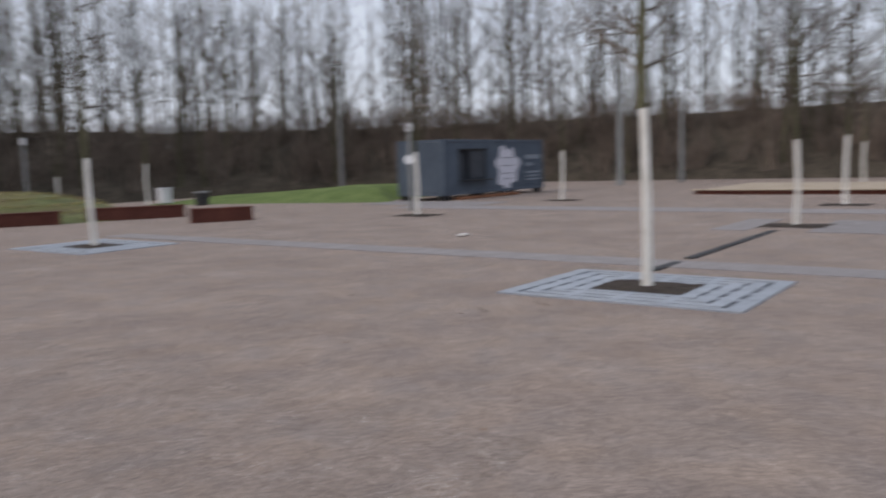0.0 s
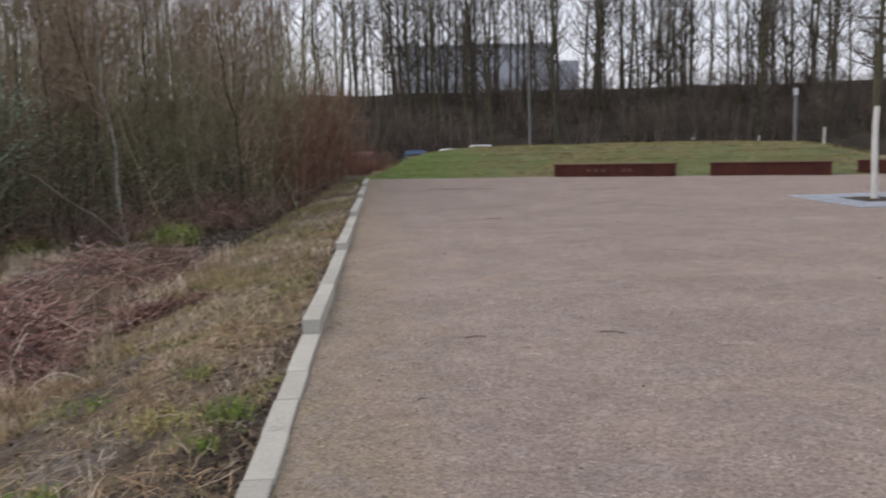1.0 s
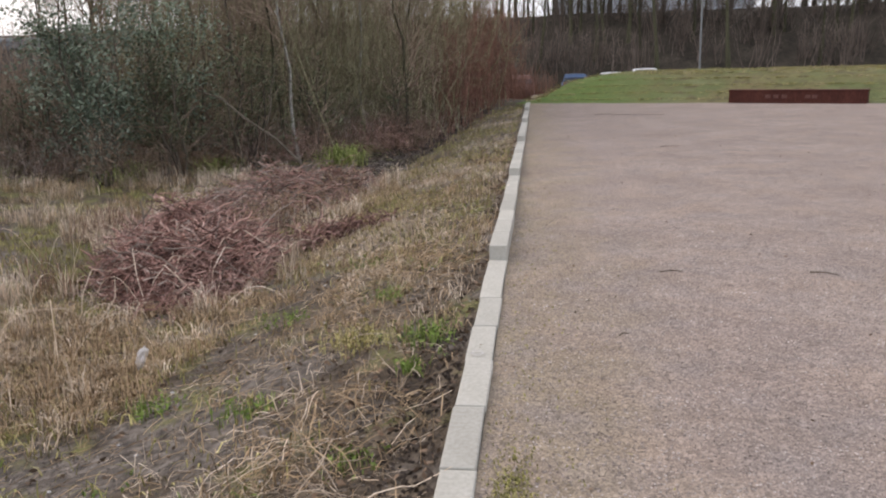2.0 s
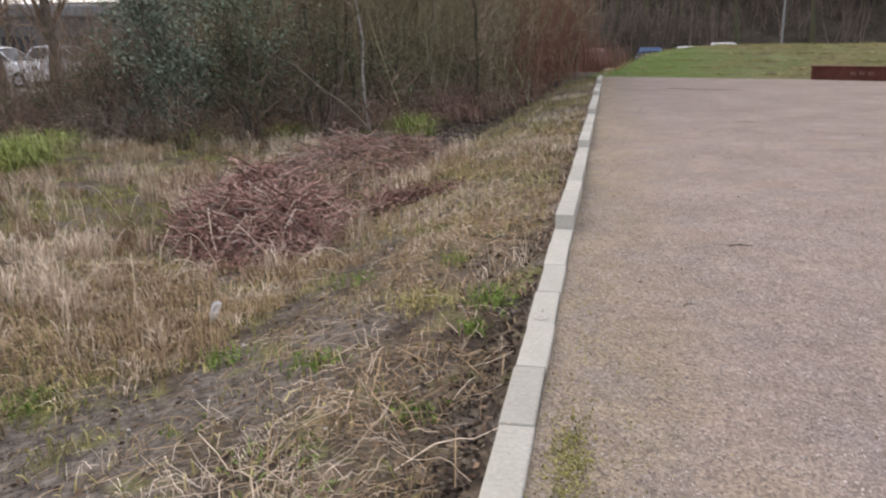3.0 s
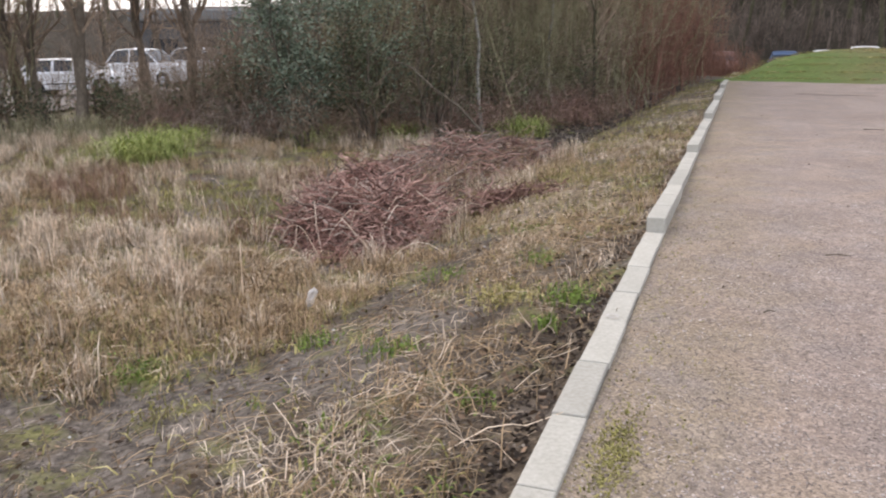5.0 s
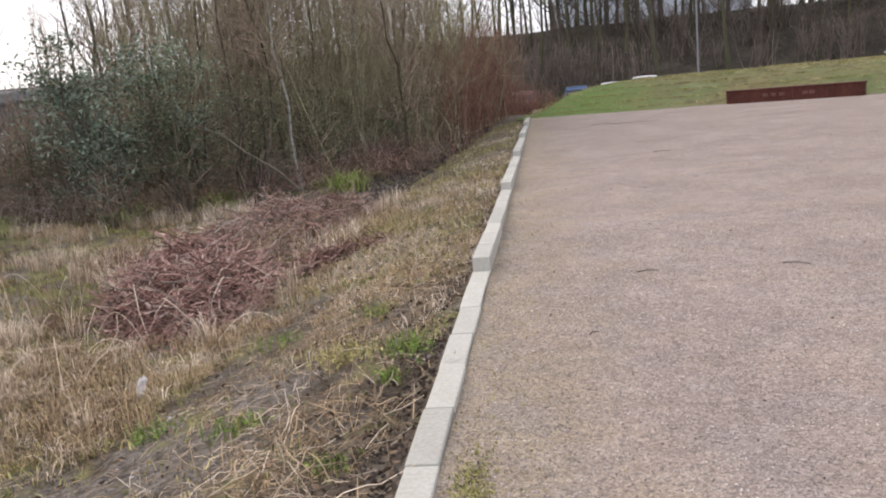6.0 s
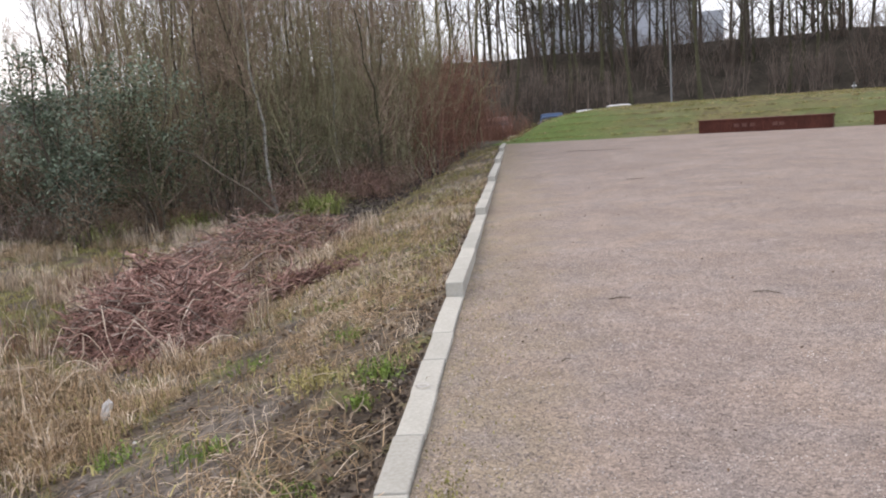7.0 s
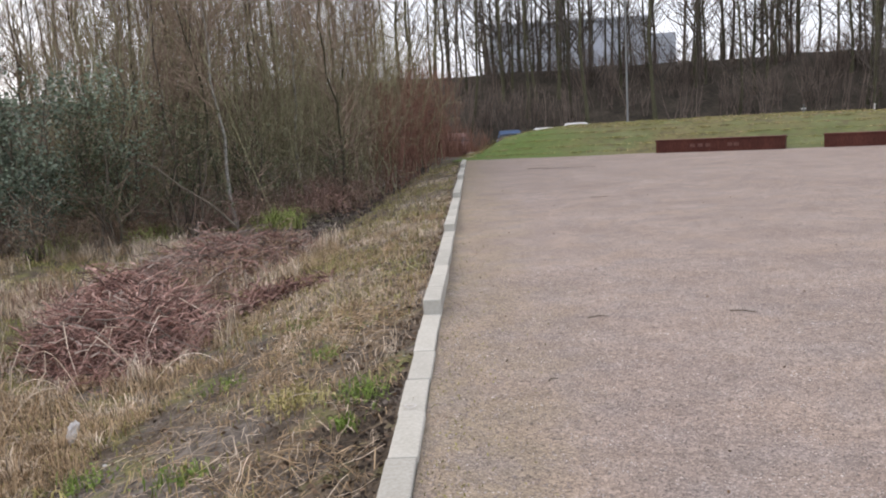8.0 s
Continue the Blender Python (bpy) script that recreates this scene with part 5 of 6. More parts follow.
cane([(-4.25, 4.62, 0.0), (-4.28, 4.78, 0.12), (-4.15, 4.95, 0.22), (-3.9, 5.1, 0.20), (-3.72, 5.1, 0.08)], 0.007, "pale cane looping out of the dry grass")
cane([(-3.75, 5.0, 0.0), (-3.58, 5.1, 0.10), (-3.48, 5.2, 0.26), (-3.52, 5.3, 0.40)], 0.007, "pale cane rising beside the bramble heap")
cr = random.Random(31)
for i in range(9):
    x, y = cr.uniform(-4.0, -2.7), cr.uniform(5.9, 7.4)
    an, ln, h = cr.uniform(-2.4, -0.7), cr.uniform(0.5, 0.9), cr.uniform(0.36, 0.55)
    cane([(x, y, h * 0.8), (x + 0.35 * ln * math.cos(an), y + 0.35 * ln * math.sin(an), h), (x + 0.75 * ln * math.cos(an + 0.2), y + 0.75 * ln * math.sin(an + 0.2), h * 0.6), (x + ln * math.cos(an + 0.3), y + ln * math.sin(an + 0.3), 0.05)], cr.uniform(0.005, 0.007), "pale cane arching down from the bramble heap")


def clods(rng, base, size):
    """Small uneven lumps resting on the ground."""
    n = len(base)
    o = np.array([[1, 0, 0], [0, 1, 0], [-1, 0, 0], [0, -1, 0], [0, 0, 0.7], [0, 0, -0.7]])
    v = base[:, None] + o[None] * (size * rng.uniform(0.4, 1.6, n))[:, None, None] * rng.uniform(0.6, 1.4, (n, 6, 1))
    f = np.array([[0, 1, 4], [1, 2, 4], [2, 3, 4], [3, 0, 4]])
    return v.reshape(-1, 3), (f[None] + (np.arange(n) * 6)[:, None, None]).reshape(-1, 3)


a = strewn(rng, 26000, -5.0, -0.2, 0.5, 7.0, lambda x, y: 0.15 + 0.85 * np.maximum(bare_strip(x, y), 0.5 * smooth(3.0, 2.0, y)))
a[:, 2] += 0.007
stuff("soil_clods", clods(rng, a, 0.008), CLOD, "crumbs of damp soil on the trodden bank", "soil")
a = strewn(rng, 170, -4.5, -0.2, 0.5, 7.0, lambda x, y: 0.4 + 0.6 * bare_strip(x, y))
a[:, 2] += 0.012
stuff("pebbles", clods(rng, a, 0.011), PALE_STONE, "small pale pebbles on the bank", "stones")
a = strewn(rng, 2600, -5.0, -0.4, 0.5, 6.0, lambda x, y: 0.25 + 0.75 * bare_strip(x, y))
stuff("stem_scraps", lying(rng, a, 0.10, 0.002, 0.012, 0.10, 4), GREY_STEM, "short broken stems on the mud", "litter")
# long arching straws in front of the heap
arcs = []
for i in range(60):
    x, y = rng.uniform(-5.6, -2.4), rng.uniform(4.2, 7.4)
    an, ln, h = rng.uniform(0, 6.28), rng.uniform(0.2, 0.8), rng.uniform(0.15, 0.5)
    s = np.linspace(0, 1, 9)
    z0 = float(land(x, y))
    arcs.append(np.stack([x + np.cos(an) * ln * s, y + np.sin(an) * ln * s, z0 + h * np.sin(np.pi * s * 0.8)], 1))
arcs = np.array(arcs)
stuff("arching_straws", tubes(arcs, np.full(arcs.shape[:2], 0.003), 3), STRAW, "long pale stems arching out of the dry grass", "grass")

# leafy weeds by the kerb
def weed(m, seed, n, spread, size, material, label):
    rng = np.random.default_rng(seed)
    c = np.zeros((n, 3))
    c[:, :2] = rng.normal(0, spread, (n, 2))
    c[:, 2] = rng.uniform(0.01, 0.07, n)
    v, f = leafy(rng, c, size, 0.5)
    b = c.copy()
    b[:, 2] = -0.01
    sv, sf = blades(rng, b, 0.10, 0.006, 0.6)
    v, f = joined([(v, f), (sv, sf)])
    root = empty("weed", m, label, "weed", "weeds by the kerb")
    put("foliage", mesh_of("foliage", v, f, material), root, kind="stuff")
    return root


for i, (x, y, n, sp, mat) in enumerate(((-0.44, 3.42, 150, 0.11, GREEN), (-0.46, 2.9, 60, 0.06, GREEN), (-0.86, 3.5, 300, 0.14, YELLOW_GRASS), (-1.35, 2.7, 110, 0.10, GREEN), (-2.1, 3.1, 90, 0.10, GREEN), (-0.9, 4.6, 80, 0.10, GREEN), (-1.7, 4.6, 90, 0.12, GREEN), (-0.6, 1.9, 60, 0.08, GREEN), (-3.2, 2.6, 110, 0.13, GREEN), (-1.3, 5.9, 80, 0.12, GREEN), (-2.5, 2.0, 70, 0.12, OLIVE)  )):
    weed(pose(x, y, (float(land(x, y)) if x < 0 else float(plaza(x, y))) + (0.005 if x < 0 else -0.03), 0, 0, 37 * i), 950 + i, n, sp * 0.9, 0.028, mat, "small clump of green weeds on the bank" if mat is GREEN else "clump of yellowish mossy weed on the bank" if x < 0 else "small tuft of moss on the gravel beside the kerb")

# turf blades along the mound, loose chips and scraps on the gravel
def chips(rng, n, xlo, xhi, ylo, yhi, size):
    c = np.stack([rng.uniform(xlo, xhi, n), ylo + (yhi - ylo) * rng.uniform(0, 1, n) ** 1.6, np.zeros(n)], 1)
    c[:, 2] = plaza(c[:, 0], c[:, 1]) + 0.002
    s = size * rng.uniform(0.4, 1.5, n)[:, None]
    o = np.array([[1, 0, 0], [0, 1, 0], [-1, 0, 0], [0, -1, 0], [0, 0, 0.8], [0, 0, -0.8]])
    v = c[:, None] + o[None] * s[:, None] * rng.uniform(0.6, 1.3, (n, 6, 1))
    f = np.array([[0, 1, 4], [1, 2, 4], [2, 3, 4], [3, 0, 4]])
    return v.reshape(-1, 3), (f[None] + (np.arange(n) * 6)[:, None, None]).reshape(-1, 3)


stuff("gravel_chips", chips(rng, 56000, 0.02, 5.0, 0.3, 7.0, 0.0055), STONE, "loose stone chips on the compacted gravel", "gravel")
a = np.stack([rng.uniform(0.05, 9, 260), rng.uniform(0.5, 16, 260), np.zeros(260)], 1)
a[:, 2] = plaza(a[:, 0], a[:, 1]) + 0.006
stuff("leaf_scraps", leafy(rng, a, 0.024, 0.15), DEAD_LEAF, "small dead leaf scraps on the gravel", "leaves")
a = np.stack([np.concatenate([np.abs(rng.normal(0.1, 0.28, 700)) + 0.01, np.abs(rng.normal(0.14, 0.045, 950)) + 0.01]), np.concatenate([rng.uniform(0.3, 9, 700), rng.normal(1.4, 0.22, 950)]), np.zeros(1650)], 1)
a[:, 2] = plaza(a[:, 0], a[:, 1])
stuff("kerb_moss", blades(rng, a, 0.016, 0.007, 1.4), OLIVE, "thin moss and grass along the kerb", "moss")
for i, (x, y, l, an) in enumerate(((1.25, 4.77, 0.17, 10), (2.35, 4.72, 0.2, -25), (3.0, 21.9, 1.5, -8), (2.2, 22.3, 0.7, 6), (2.6, 13.6, 0.3, -6), (0.75, 3.3, 0.07, 40), (8.9, 2.5, 0.35, 60), (8.3, 2.9, 0.3, 50))):
    bm = bmesh.new()
    cyl(bm, (-l / 2, 0, 0.012), (0, 0.012, 0.018), 0.005, 0.0045, 6)
    cyl(bm, (0, 0.012, 0.018), (l / 2, -0.008, 0.012), 0.0045, 0.003, 6)
    ob = part("stick", bm, BARK, None)
    ob.matrix_basis = pose(x, y, 0.002, 0, 0, an)
    tagged(ob, "small dark stick lying on the gravel", "stick", "sticks on the gravel")


# ---- young trees on the plaza ----
def plaza_tree(m, seed, painted=1.9, lean=0.0):
    rng = np.random.default_rng(seed)
    root = empty("plaza_tree", m, "young bare tree with a white-painted trunk in the gravel plaza", "tree", "young trees on the plaza")
    k = 12
    s = np.linspace(0, 1, k)
    p = np.zeros((1, k, 3))
    p[0, :, 2] = painted * s
    p[0, :, 0] = lean * s + 0.018 * np.sin(s * 5 + seed)
    p[0, :, 1] = 0.015 * np.sin(s * 4 + seed * 2)
    r = (0.062 - 0.008 * s + 0.012 * np.exp(-s * 14))[None]
    put("painted_trunk", mesh_of("painted_trunk", *tubes(p, r, 14), CHALK, True), root, None, "trunk with chalky white paint")
    q = np.zeros((1, 9, 3))
    u = np.linspace(0, 1, 9)
    q[0, :, 2] = painted - 0.01 + 4.6 * u
    q[0, :, 0] = p[0, -1, 0] + 0.02 * np.sin(u * 6)
    q[0, :, 1] = p[0, -1, 1] + 0.03 * np.sin(u * 5 + 1)
    rq = (0.056 * (1 - u) ** 0.9 + 0.007)[None]
    put("upper_trunk", mesh_of("upper_trunk", *tubes(q, rq, 10), MOSSY, True), root)
    b1, r1 = sprout(rng, q, rq, 44, 0.06, 0.98, 1.5, 68, 0.10, 6, 0.35, 0.004, 0.55, 0.14)
    b2, r2 = sprout(rng, b1, r1, 260, 0.15, 1.0, 0.65, 45, 0.12, 4, 0.6, 0.0035, 0.4, 0.16)
    b3, r3 = sprout(rng, b2, r2, 380, 0.2, 1.0, 0.28, 45, 0.12, 2, 0.7, 0.003, 0.3, 0.16)
    put("crown", mesh_of("crown", *joined([tubes(b1, r1, 5), tubes(b2, r2, 3), tubes(b3, r3, 3)]), FAR_TWIG), root, None, "flat-spreading bare branches")
    return root


plaza_tree(pose(10.5, 1.9, 0.02), 1, 2.18, -0.13)
PLAZA_2 = plaza_tree(pose(10.78, 14.8, 0.02, 0, 0, 20), 2, 1.92)
for i, (x, y, f) in enumerate(((19.75, 2.28, 0.97), (20.6, 13.4, 1.0), (28.8, 12.75, 0.98), (27.1, 2.6, 1.05), (41.5, 4.4, 1.0), (23.7, 32.0, 1.0), (22.4, 37.6, 1.0), (22.1, 44.0, 0.8))):
    t = copy_thing(PLAZA_2, pose(x, y, 0.02 if i < 6 else -0.5, 0, 0, 70 + 50 * i))
    t.scale = (f, f, f)


# ---- lamps and posts ----
def mast(m, height, r=0.07, head=True, label="tall grey steel lamp mast with a small head"):
    root = empty("lamp_mast", m, label, "street lamp", "lamp masts")
    part("pole", cylinder((0, 0, -0.1), (0, 0, height), r, r * 0.6, 12), STEEL, root)
    part("collar", cylinder((0, 0, 0), (0, 0, 0.35), r * 1.25, r * 1.2, 12), STEEL, root)
    if head:
        part("lamp_head", boxed((-0.14, -0.25, height), (0.14, 0.55, height + 0.10), 0.03), STEEL, root)
        part("lens", boxed((-0.10, -0.10, height - 0.012), (0.10, 0.50, height - 0.001)), LAMP_LENS, root, "clear lamp lens")
    return root


def bollard_lamp(m, height):
    root = empty("post_lamp", m, "grey post lamp with a pale glass top", "street lamp", "post lamps")
    part("post", cylinder((0, 0, -0.05), (0, 0, height - 0.35), 0.075, 0.07, 14), STEEL, root)
    part("glass_top", cylinder((0, 0, height - 0.349), (0, 0, height - 0.06), 0.11, 0.11, 14), LAMP_LENS, root, "pale glass top")
    part("cap", cylinder((0, 0, height - 0.059), (0, 0, height), 0.12, 0.09, 14), STEEL, root)
    return root


mast(pose(8.14, 40.4, -0.84, 0, 0, 0), 13.0, 0.048)
mast(pose(43.3, 16.85, 0.0), 8.2, 0.17)
mast(pose(40.3, 35.1, 0.0), 8.0, 0.12)
mast(pose(38.5, 51.0, -0.84), 7.5, 0.15)
mast(pose(47.0, 14.7, 0.0), 5.2, 0.12, False, "grey steel post at the foot of the embankment")
bollard_lamp(pose(20.5, 36.9, -0.4), 3.75)
lamp = bollard_lamp(pose(22.48, 15.13, 0.0), 3.0)
part("round_sign", cylinder((-0.13, -0.06, 1.72), (-0.15, -0.075, 1.72), 0.16, 0.16, 20), WHITE, lamp, "round white sign")
post = empty("sign_post", pose(14.2, 33.6, 0.86), "small grey post with a cross-shaped head behind the mound", "post")
part("pole", cylinder((0, 0, -0.3), (0, 0, 0.42), 0.03, 0.03, 10), STEEL, post)
part("cross_plate", boxed((-0.10, -0.012, 0.22), (0.10, 0.012, 0.28), 0.01), LAMP_LENS, post)

# ---- bins ----
bin_1 = empty("waste_bin", pose(24.2, 31.4, 0), "pale grey metal waste container on the gravel", "bin")
part("body", boxed((-0.24, -0.24, 0.05), (0.24, 0.24, 0.70), 0.03), LAMP_LENS, bin_1)
part("lid", boxed((-0.27, -0.27, 0.702), (0.27, 0.27, 0.78), 0.03), LAMP_LENS, bin_1)
part("foot", boxed((-0.2, -0.2, 0.0), (0.2, 0.2, 0.048)), IRON, bin_1)
bin_2 = empty("waste_bin", pose(23.75, 28.0, 0), "dark round litter bin with a pale rim beside the bench", "bin")
part("body", cylinder((0, 0, 0.0), (0, 0, 0.56), 0.27, 0.33, 20), IRON, bin_2)
part("rim", cylinder((0, 0, 0.561), (0, 0, 0.62), 0.35, 0.35, 20), STEEL, bin_2)

# ---- container kiosk ----
box_c = empty("container_kiosk", pose(27.9, 17.72, 0.0), "slate-blue shipping container kiosk with a serving hatch", "container")
CL, CW, CH, CB = 8.3, 2.42, 2.52, 0.2


def corrugated(length, z0, z1, holes=()):
    """A ribbed steel wall along x, its face towards -y, with openings left free."""
    bm = bmesh.new()
    xs_, n = [], int(length / 0.28)
    for i in range(n):
        a = i * length / n
        w = length / n
        xs_ += [(a, 0.0), (a + 0.38 * w, 0.0), (a + 0.5 * w, 0.036), (a + 0.88 * w, 0.036)]
    xs_.append((length, 0.0))
    for (xa, ya), (xb, yb) in zip(xs_, xs_[1:]):
        spans = [(z0, z1)]
        for hx0, hx1, hz0, hz1 in holes:
            if (xa + xb) / 2 > hx0 and (xa + xb) / 2 < hx1:
                spans = [(z0, hz0), (hz1, z1)]
        for za, zb in spans:
            vs = [bm.verts.new(c) for c in ((xa, ya, za), (xb, yb, za), (xb, yb, zb), (xa, ya, zb))]
            vt = [bm.verts.new((v.co.x, v.co.y + 0.01, v.co.z)) for v in vs]
            bm.faces.new(vs)
            bm.faces.new(vt[::-1])
    return bm


hatch = (1.05, 3.15, 0.82, 2.08)
part("front_wall", corrugated(CL - 0.3, CB + 0.12, CH - 0.1, (hatch,)), BLUE_STEEL, box_c).matrix_basis = pose(0.15, 0.03, 0)
part("back_wall", corrugated(CL - 0.3, CB + 0.12, CH - 0.1), BLUE_STEEL, box_c).matrix_basis = pose(CL - 0.15, CW - 0.03, 0, 0, 0, 180)
part("end_wall", corrugated(CW - 0.3, CB + 0.12, CH - 0.1), BLUE_STEEL, box_c).matrix_basis = pose(CL - 0.03, 0.15, 0, 0, 0, 90)
for y in (0.15, CW / 2 + 0.005):
    leaf = part("door_leaf", boxed((0.02, y, CB + 0.13), (0.06, y + CW / 2 - 0.16, CH - 0.11), 0.008), BLUE_STEEL, box_c)
    for i in (0.28, 0.72):
        yy = y + (CW / 2 - 0.16) * i
        part("lock_bar", cylinder((0.0, yy, CB + 0.16), (0.0, yy, CH - 0.13), 0.016, 0.016, 8), BLUE_STEEL, leaf)
for x in (0, CL - 0.149):
    for y in (0, CW - 0.149):
        part("corner_post", boxed((x, y, CB), (x + 0.149, y + 0.149, CH), 0.012), BLUE_STEEL, box_c)
for z in (CB, CH - 0.1):
    part("side_rail", boxed((0.15, 0.005, z), (CL - 0.15, 0.10, z + 0.118 if z == CB else CH - 0.002), 0.008), BLUE_STEEL, box_c)
    part("side_rail", boxed((0.15, CW - 0.10, z), (CL - 0.15, CW - 0.005, z + 0.118 if z == CB else CH - 0.002), 0.008), BLUE_STEEL, box_c)
    part("end_rail", boxed((0.008, 0.15, z), (0.10, CW - 0.15, z + 0.118 if z == CB else CH - 0.002), 0.008), BLUE_STEEL, box_c)
    part("end_rail", boxed((CL - 0.10, 0.15, z), (CL - 0.008, CW - 0.15, z + 0.118 if z == CB else CH - 0.002), 0.008), BLUE_STEEL, box_c)
part("roof", boxed((0.1, 0.1, CH - 0.06), (CL - 0.1, CW - 0.1, CH - 0.01), 0.01), STEEL, box_c, "weathered grey roof")
part("floor_frame", boxed((0.1, 0.1, CB + 0.01), (CL - 0.1, CW - 0.1, CB + 0.11)), IRON, box_c)
hx0, hx1, hz0, hz1 = hatch
part("hatch_frame", boxed((hx0 + 0.1, 0.02, hz1 - 0.02), (hx1 + 0.2, 0.12, hz1 + 0.05), 0.008), IRON, box_c)
# added panel: its dark colour stands for the shade inside the kiosk
part("hatch_lining", boxed((hx0 + 0.05, 0.3, hz0 - 0.1), (hx1 + 0.3, 0.34, hz1 + 0.1)), DARK, box_c, "dark panel painted as the unlit interior behind the hatch")
part("hatch_shutter", boxed((hx0 + 1.0, 0.09, hz0 + 0.02), (hx1 + 0.14, 0.12, hz1 - 0.03), 0.006), DARK, box_c, "dark sliding shutter")
part("serving_shelf", boxed((hx0 + 0.1, -0.34, hz0 - 0.06), (hx1 + 0.15, 0.03, hz0 - 0.01), 0.01), IRON, box_c, "dark serving shelf")
bm = bmesh.new()
pr = random.Random(6)
rim = []
for i in range(40):
    a = i * math.tau / 40
    rr = 1.0 + 0.14 * math.sin(a * 7) + 0.08 * math.sin(a * 3 + 1)
    rim.append(bm.verts.new((0.95 * rr * math.cos(a), 0, 0.95 * rr * math.sin(a))))
bm.faces.new(rim)
part("emblem", bm, PALE_PRINT, box_c, "pale round emblem printed on the wall").matrix_basis = pose(5.0, 0.016, 1.25)
for i, (dz, w) in enumerate(((0.45, 0.9), (0.1, 1.1), (-0.25, 0.8), (-0.5, 0.55))):
    part("emblem_stripe", boxed((5.0 - w / 2, 0.008, 1.25 + dz - 0.016), (5.0 + w / 2, 0.013, 1.25 + dz + 0.016)), BLUE_STEEL, box_c)
for i, (x, w, z, h) in enumerate(((6.6, 1.45, 1.62, 0.2), (6.7, 0.55, 1.28, 0.18), (6.65, 1.35, 0.95, 0.1), (6.65, 1.2, 0.78, 0.08), (6.65, 1.35, 0.62, 0.08))):
    part("print_bar", boxed((x, 0.008, z), (x + w, 0.014, z + h)), DIM_PRINT, box_c)
for x in (0.1, 2.7, 5.3, 7.8):
    for y in (0.05, CW - 0.35):
        part("support_block", boxed((x, y, 0.0), (x + 0.4, y + 0.3, CB - 0.002), 0.01), IRON, box_c)
part("timber_sill", boxed((0.7, -0.25, 0.0), (5.6, 0.03, 0.12), 0.012), WOOD, box_c, "orange-brown timber sill")


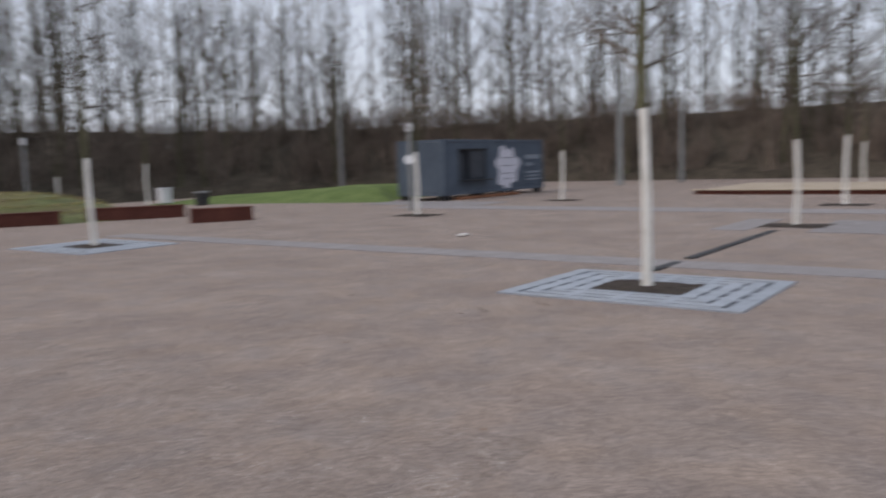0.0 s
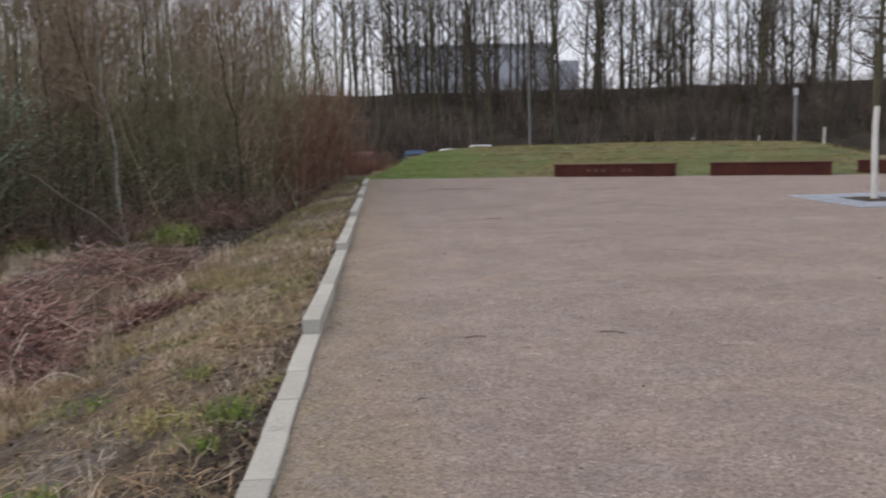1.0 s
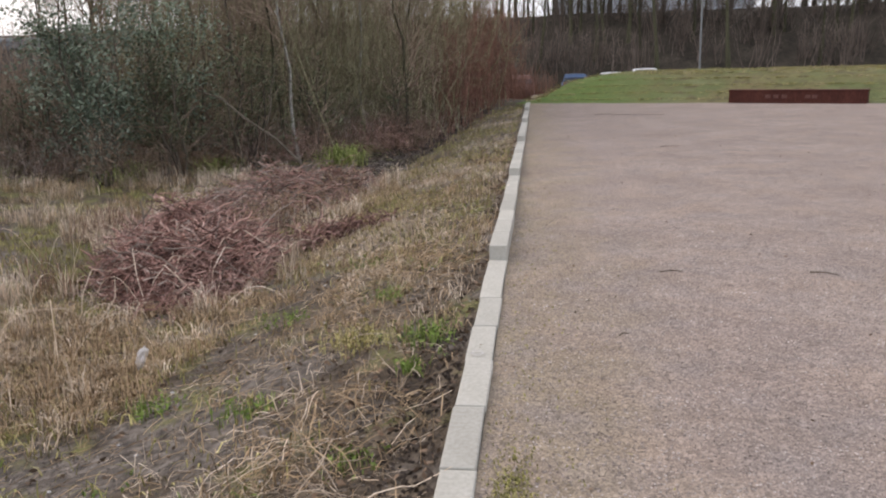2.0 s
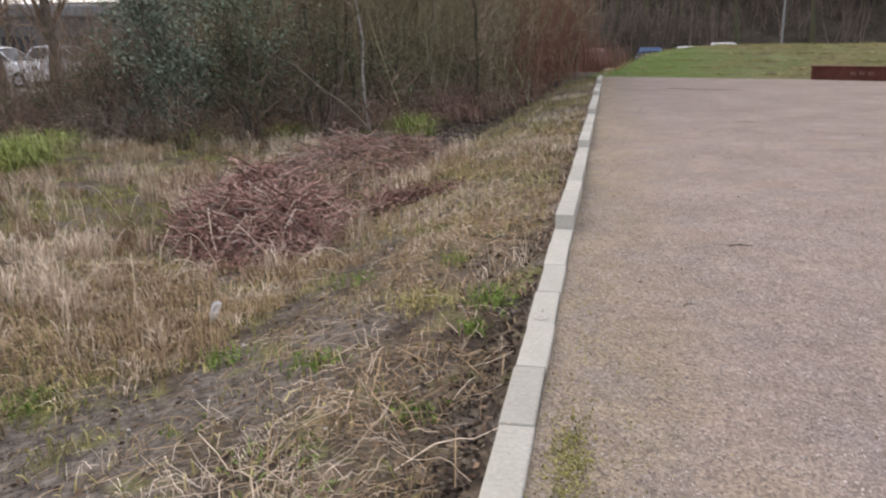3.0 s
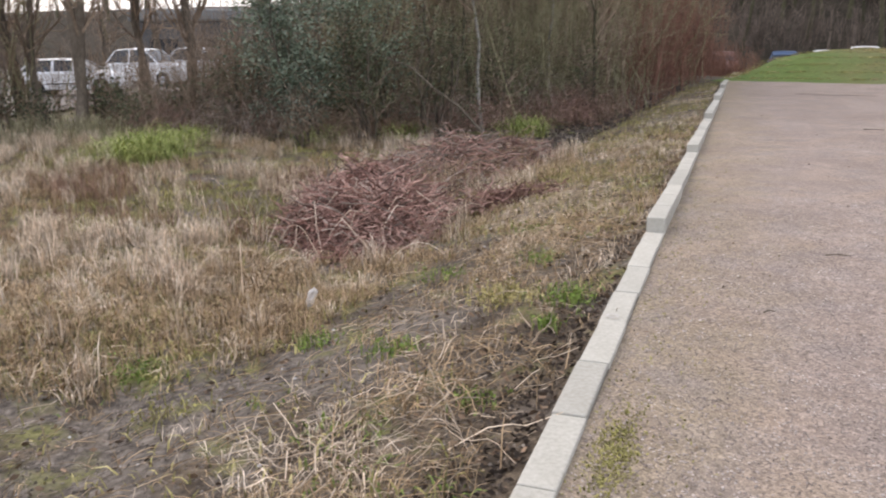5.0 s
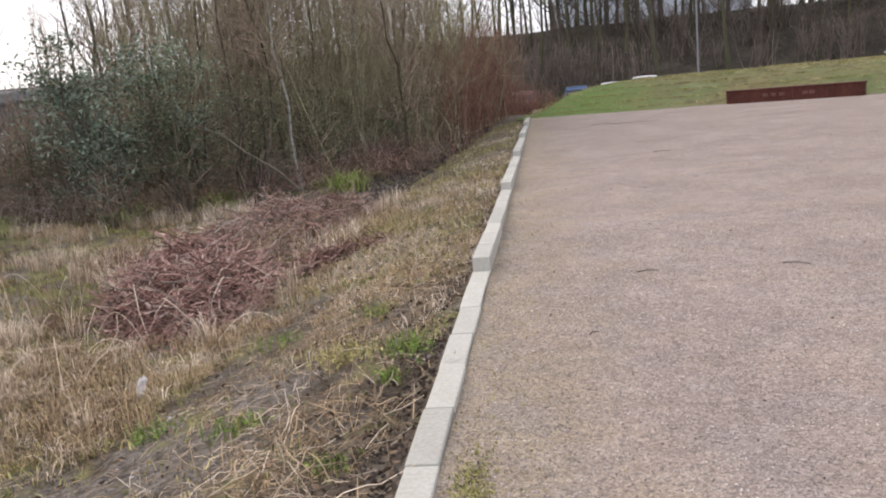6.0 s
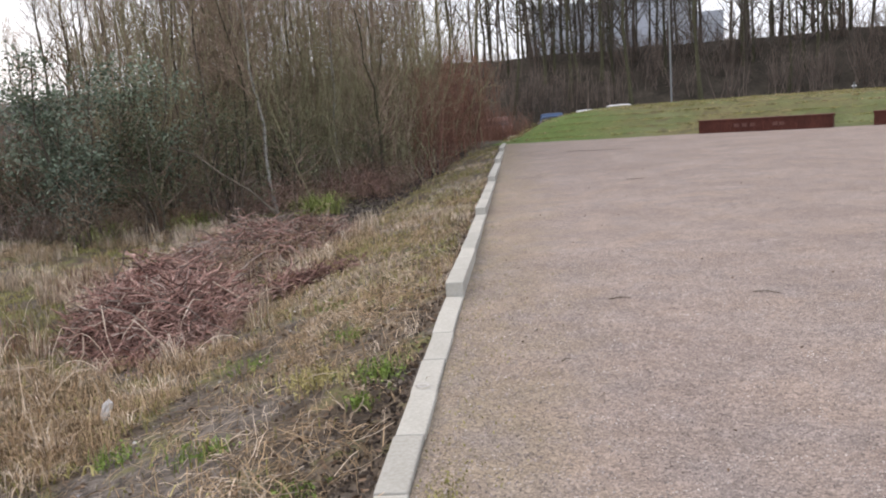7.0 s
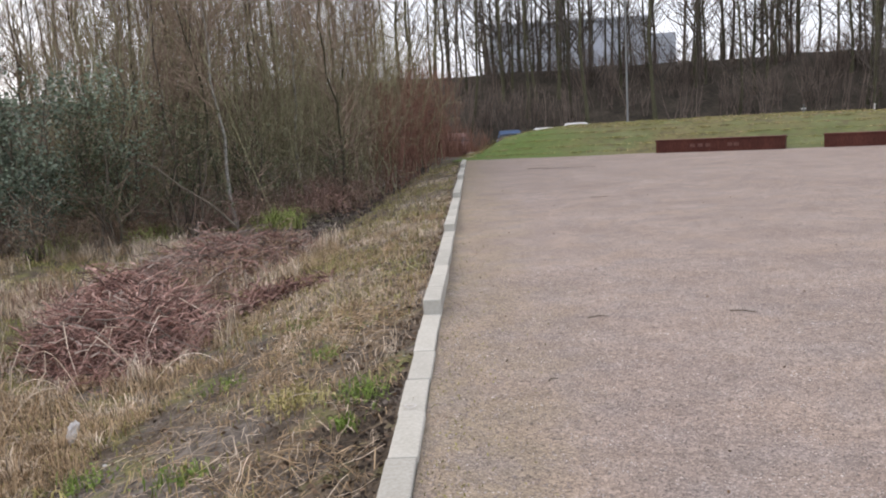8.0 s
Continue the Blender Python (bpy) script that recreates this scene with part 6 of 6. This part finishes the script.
# ---- cars ----
def car(m, paint, label, scale_h=1.0, belt=0.95):
    """A parked hatchback, its nose along +x, with rounded body and cabin."""
    root = empty("car", m, label, "car", "parked cars")
    side = [(-2.02, 0.34), (-2.10, 0.58), (-2.04, 0.86), (-1.75, 0.96), (0.0, 0.97), (0.95, 0.955), (1.45, 0.89), (1.86, 0.78), (2.06, 0.62), (2.10, 0.40), (1.98, 0.26), (-1.9, 0.26)]
    bm = bmesh.new()
    rings = []
    for y, f, drop in ((-0.85, 0.90, 0.10), (-0.82, 0.96, 0.04), (-0.70, 0.995, 0.0), (0.0, 1.01, -0.015), (0.70, 0.995, 0.0), (0.82, 0.96, 0.04), (0.85, 0.90, 0.10)):
        rings.append([bm.verts.new((x * f, y, (z if z < 0.5 else 0.5 + (z - 0.5) * (belt - 0.5) / 0.45) - (drop if z > 0.5 else -drop * 0.6))) for x, z in side])
    for a, b in zip(rings, rings[1:]):
        for i in range(len(side)):
            bm.faces.new((a[i], a[(i + 1) % len(side)], b[(i + 1) % len(side)], b[i]))
    bm.faces.new(rings[0][::-1])
    bm.faces.new(rings[-1])
    bmesh.ops.recalc_face_normals(bm, faces=bm.faces)
    for f in bm.faces:
        f.smooth = len(f.verts) == 4
    part("body", bm, paint, root)
    top = 1.47 * scale_h
    arch = [(-1.98, 0.0), (-1.72, 0.62), (-1.35, 0.93), (-0.7, 1.0), (-0.1, 0.98), (0.28, 0.86), (1.08, 0.0)]

    def shell(lo, hi, half):
        """The cabin between two heights along the arch of its roof."""
        bm = bmesh.new()
        rows = []
        for y, k in ((-1, 0.0), (-0.86, 0.5), (0, 1.0), (0.86, 0.5), (1, 0.0)):
            row = []
            for x, z in arch:
                zz = belt - 0.02 + (top - belt - 0.03 + 0.03 * k) * min(hi, max(lo, z))
                row.append(bm.verts.new((x, y * (half - 0.17 * min(hi, max(lo, z))), zz)))
            rows.append(row)
        for a, b in zip(rows, rows[1:]):
            for i in range(len(arch) - 1):
                bm.faces.new((a[i], a[i + 1], b[i + 1], b[i]))
        for row in (rows[0], rows[-1]):
            bm.faces.new(row)
        bmesh.ops.recalc_face_normals(bm, faces=bm.faces)
        return bm

    part("window_band", shell(0.0, 1.0, 0.77), GLASS, root, "dark tinted windows")
    bm = bmesh.new()
    rows = []
    for y, k in ((-0.625, 0.0), (-0.5, 0.028), (0, 0.04), (0.5, 0.028), (0.625, 0.0)):
        rows.append([bm.verts.new((x, y, belt - 0.02 + (top - belt - 0.03) * z + 0.012 + k)) for x, z in ((-1.76, 0.60), (-1.38, 0.93), (-0.7, 1.0), (-0.1, 0.98), (0.30, 0.87))])
    for a, b in zip(rows, rows[1:]):
        for i in range(4):
            bm.faces.new((a[i], a[i + 1], b[i + 1], b[i]))
    ext = bmesh.ops.extrude_face_region(bm, geom=list(bm.faces))
    bmesh.ops.translate(bm, vec=(0, 0, -0.035), verts=[g for g in ext["geom"] if isinstance(g, bmesh.types.BMVert)])
    bmesh.ops.recalc_face_normals(bm, faces=bm.faces)
    part("roof", bm, paint, root)
    for y in (-1, 1):
        for x0, x1, z1 in ((-1.93, -1.45, 0.88), (-0.62, -0.58, 0.97), (0.24, 0.22, 0.86), (1.06, 0.28, 0.88)):
            bm = bmesh.new()
            box(bm, (-0.05, -0.014, 0), (0.05, 0.014, 1))
            for v in bm.verts:
                t = v.co.z
                v.co = Vector((x0 + (x1 - x0) * t + v.co.x, y * (0.775 - 0.15 * z1 * t) + v.co.y, belt - 0.03 + (top - belt) * z1 * t))
            part("pillar", bm, paint, root)
        for x in (-1.32, 1.30):
            part("wheel_arch", cylinder((x, y * 0.70, 0.33), (x, y * 0.856, 0.33), 0.37, 0.37, 24), DARK, root, "dark wheel arch")
            w = part("wheel", cylinder((x, y * 0.66, 0.31), (x, y * 0.862, 0.31), 0.31, 0.31, 20), RUBBER, root)
            part("rim", cylinder((x, y * 0.864, 0.31), (x, y * 0.875, 0.31), 0.20, 0.19, 14), SILVER, w)
        part("headlight", boxed((1.72, y * 0.62 - 0.15, 0.60), (2.02, y * 0.62 + 0.15, 0.74), 0.04), LAMP_LENS, root)
        part("tail_light", boxed((-2.05, y * 0.66 - 0.1, 0.66), (-1.97, y * 0.66 + 0.1, 0.90), 0.02), RED_CAR, root)
        part("door_seam", boxed((-0.61, y * 0.851 - 0.002, 0.36), (-0.595, y * 0.851 + 0.002, 0.86)), DARK, root)
        part("side_trim", boxed((-0.9, y * 0.851 - 0.006, 0.48), (0.88, y * 0.851 + 0.006, 0.53)), DARK, root)
        part("mirror", boxed((0.72, y * 0.88 - 0.08, 0.94), (0.84, y * 0.88 + 0.08, 1.06), 0.03), paint, root)
    return root


car(pose(-25.6, 25.6, -0.52, 0, 0, 24), WHITE, "white hatchback parked beyond the hollow", 1.03, 1.0)
car(pose(-27.2, 32.2, -0.52, 0, 0, 2), WHITE, "tall white car parked behind the hatchback", 1.24, 1.15)
car(pose(-27.0, 36.6, -0.52, 0, 0, 2), WHITE, "tall white car parked farther along the road", 1.24, 1.15)
car(pose(6.25, 46.0, -0.84, 0, 0, 82), WHITE, "white car parked behind the mound", 1.20)
car(pose(4.62, 48.4, -0.84, 0, 0, 87), WHITE, "white car half hidden by the mound", 1.06)
car(pose(2.6, 51.2, -0.84, 0, 0, 90), BLUE_CAR, "blue car parked below the embankment", 1.0)
car(pose(-0.75, 51.0, -0.84, 0, 0, 90), RED_CAR, "faded red car parked below the embankment", 1.0)

# ---- far buildings ----
hall = empty("industrial_hall", pose(0, 92, 0), "big grey clad industrial hall behind the trees", "building")
part("main_block", boxed((2.5, 0, 0), (20.2, 25, 11.3), 0.05), CLADDING, hall)
part("low_block", boxed((20.25, 1, 0), (23.5, 25, 9.6), 0.05), CLADDING, hall)
part("light_panel", boxed((12.6, -0.12, 2), (16.4, -0.01, 11.0), 0.03), PALE_CLADDING, hall, "pale blue-grey cladding panel")
part("parapet", boxed((2.3, -0.2, 11.302), (20.4, 25.2, 11.55), 0.04), PALE_CLADDING, hall)
for i in range(9):
    part("cladding_seam", boxed((3.2 + i * 1.95, -0.05, 0), (3.28 + i * 1.95, -0.004, 11.2)), STEEL, hall)
hall_2 = empty("low_hall", pose(-36, 51, -0.6, 0, 0, 36), "long low grey hall beyond the road", "building")
part("wall", boxed((-6, 0, 0), (6, 9, 3.6), 0.05), DULL_WALL, hall_2)
part("roof", boxed((-6.3, -0.3, 3.602), (6.3, 9.3, 4.5), 0.2), STEEL, hall_2)
for i in range(3):
    part("window", boxed((-5 + i * 3.6, -0.06, 1.2), (-3 + i * 3.6, -0.005, 2.4)), GLASS, hall_2)

# ---- scraps ----
lr = np.random.default_rng(5)
bm = bmesh.new()
bmesh.ops.create_icosphere(bm, subdivisions=3, radius=0.5)
for v in bm.verts:
    k = 1 + 0.5 * noise.noise(v.co * 3.1) + 0.25 * noise.noise(v.co * 8)
    v.co = Vector((v.co.x * 0.075 * k, v.co.y * 0.065 * k, v.co.z * 0.19 * k))
scrap = part("plastic_scrap", bm, PLASTIC, None)
scrap.matrix_basis = pose(-2.63, 3.97, float(land(-2.63, 3.97)) + 0.13, 12, 24, 10)
tagged(scrap, "crumpled white plastic scrap caught in the dry grass", "litter")
bm = bmesh.new()
bmesh.ops.create_icosphere(bm, subdivisions=3, radius=0.5)
for v in bm.verts:
    k = 1 + 0.5 * noise.noise(v.co * 3.7)
    v.co = Vector((v.co.x * 0.30 * k, v.co.y * 0.22 * k, v.co.z * 0.06 * k))
scrap = part("paper_scrap", bm, PLASTIC, None)
scrap.matrix_basis = pose(15.55, 8.2, 0.02)
tagged(scrap, "flat white paper scrap on the gravel", "litter")
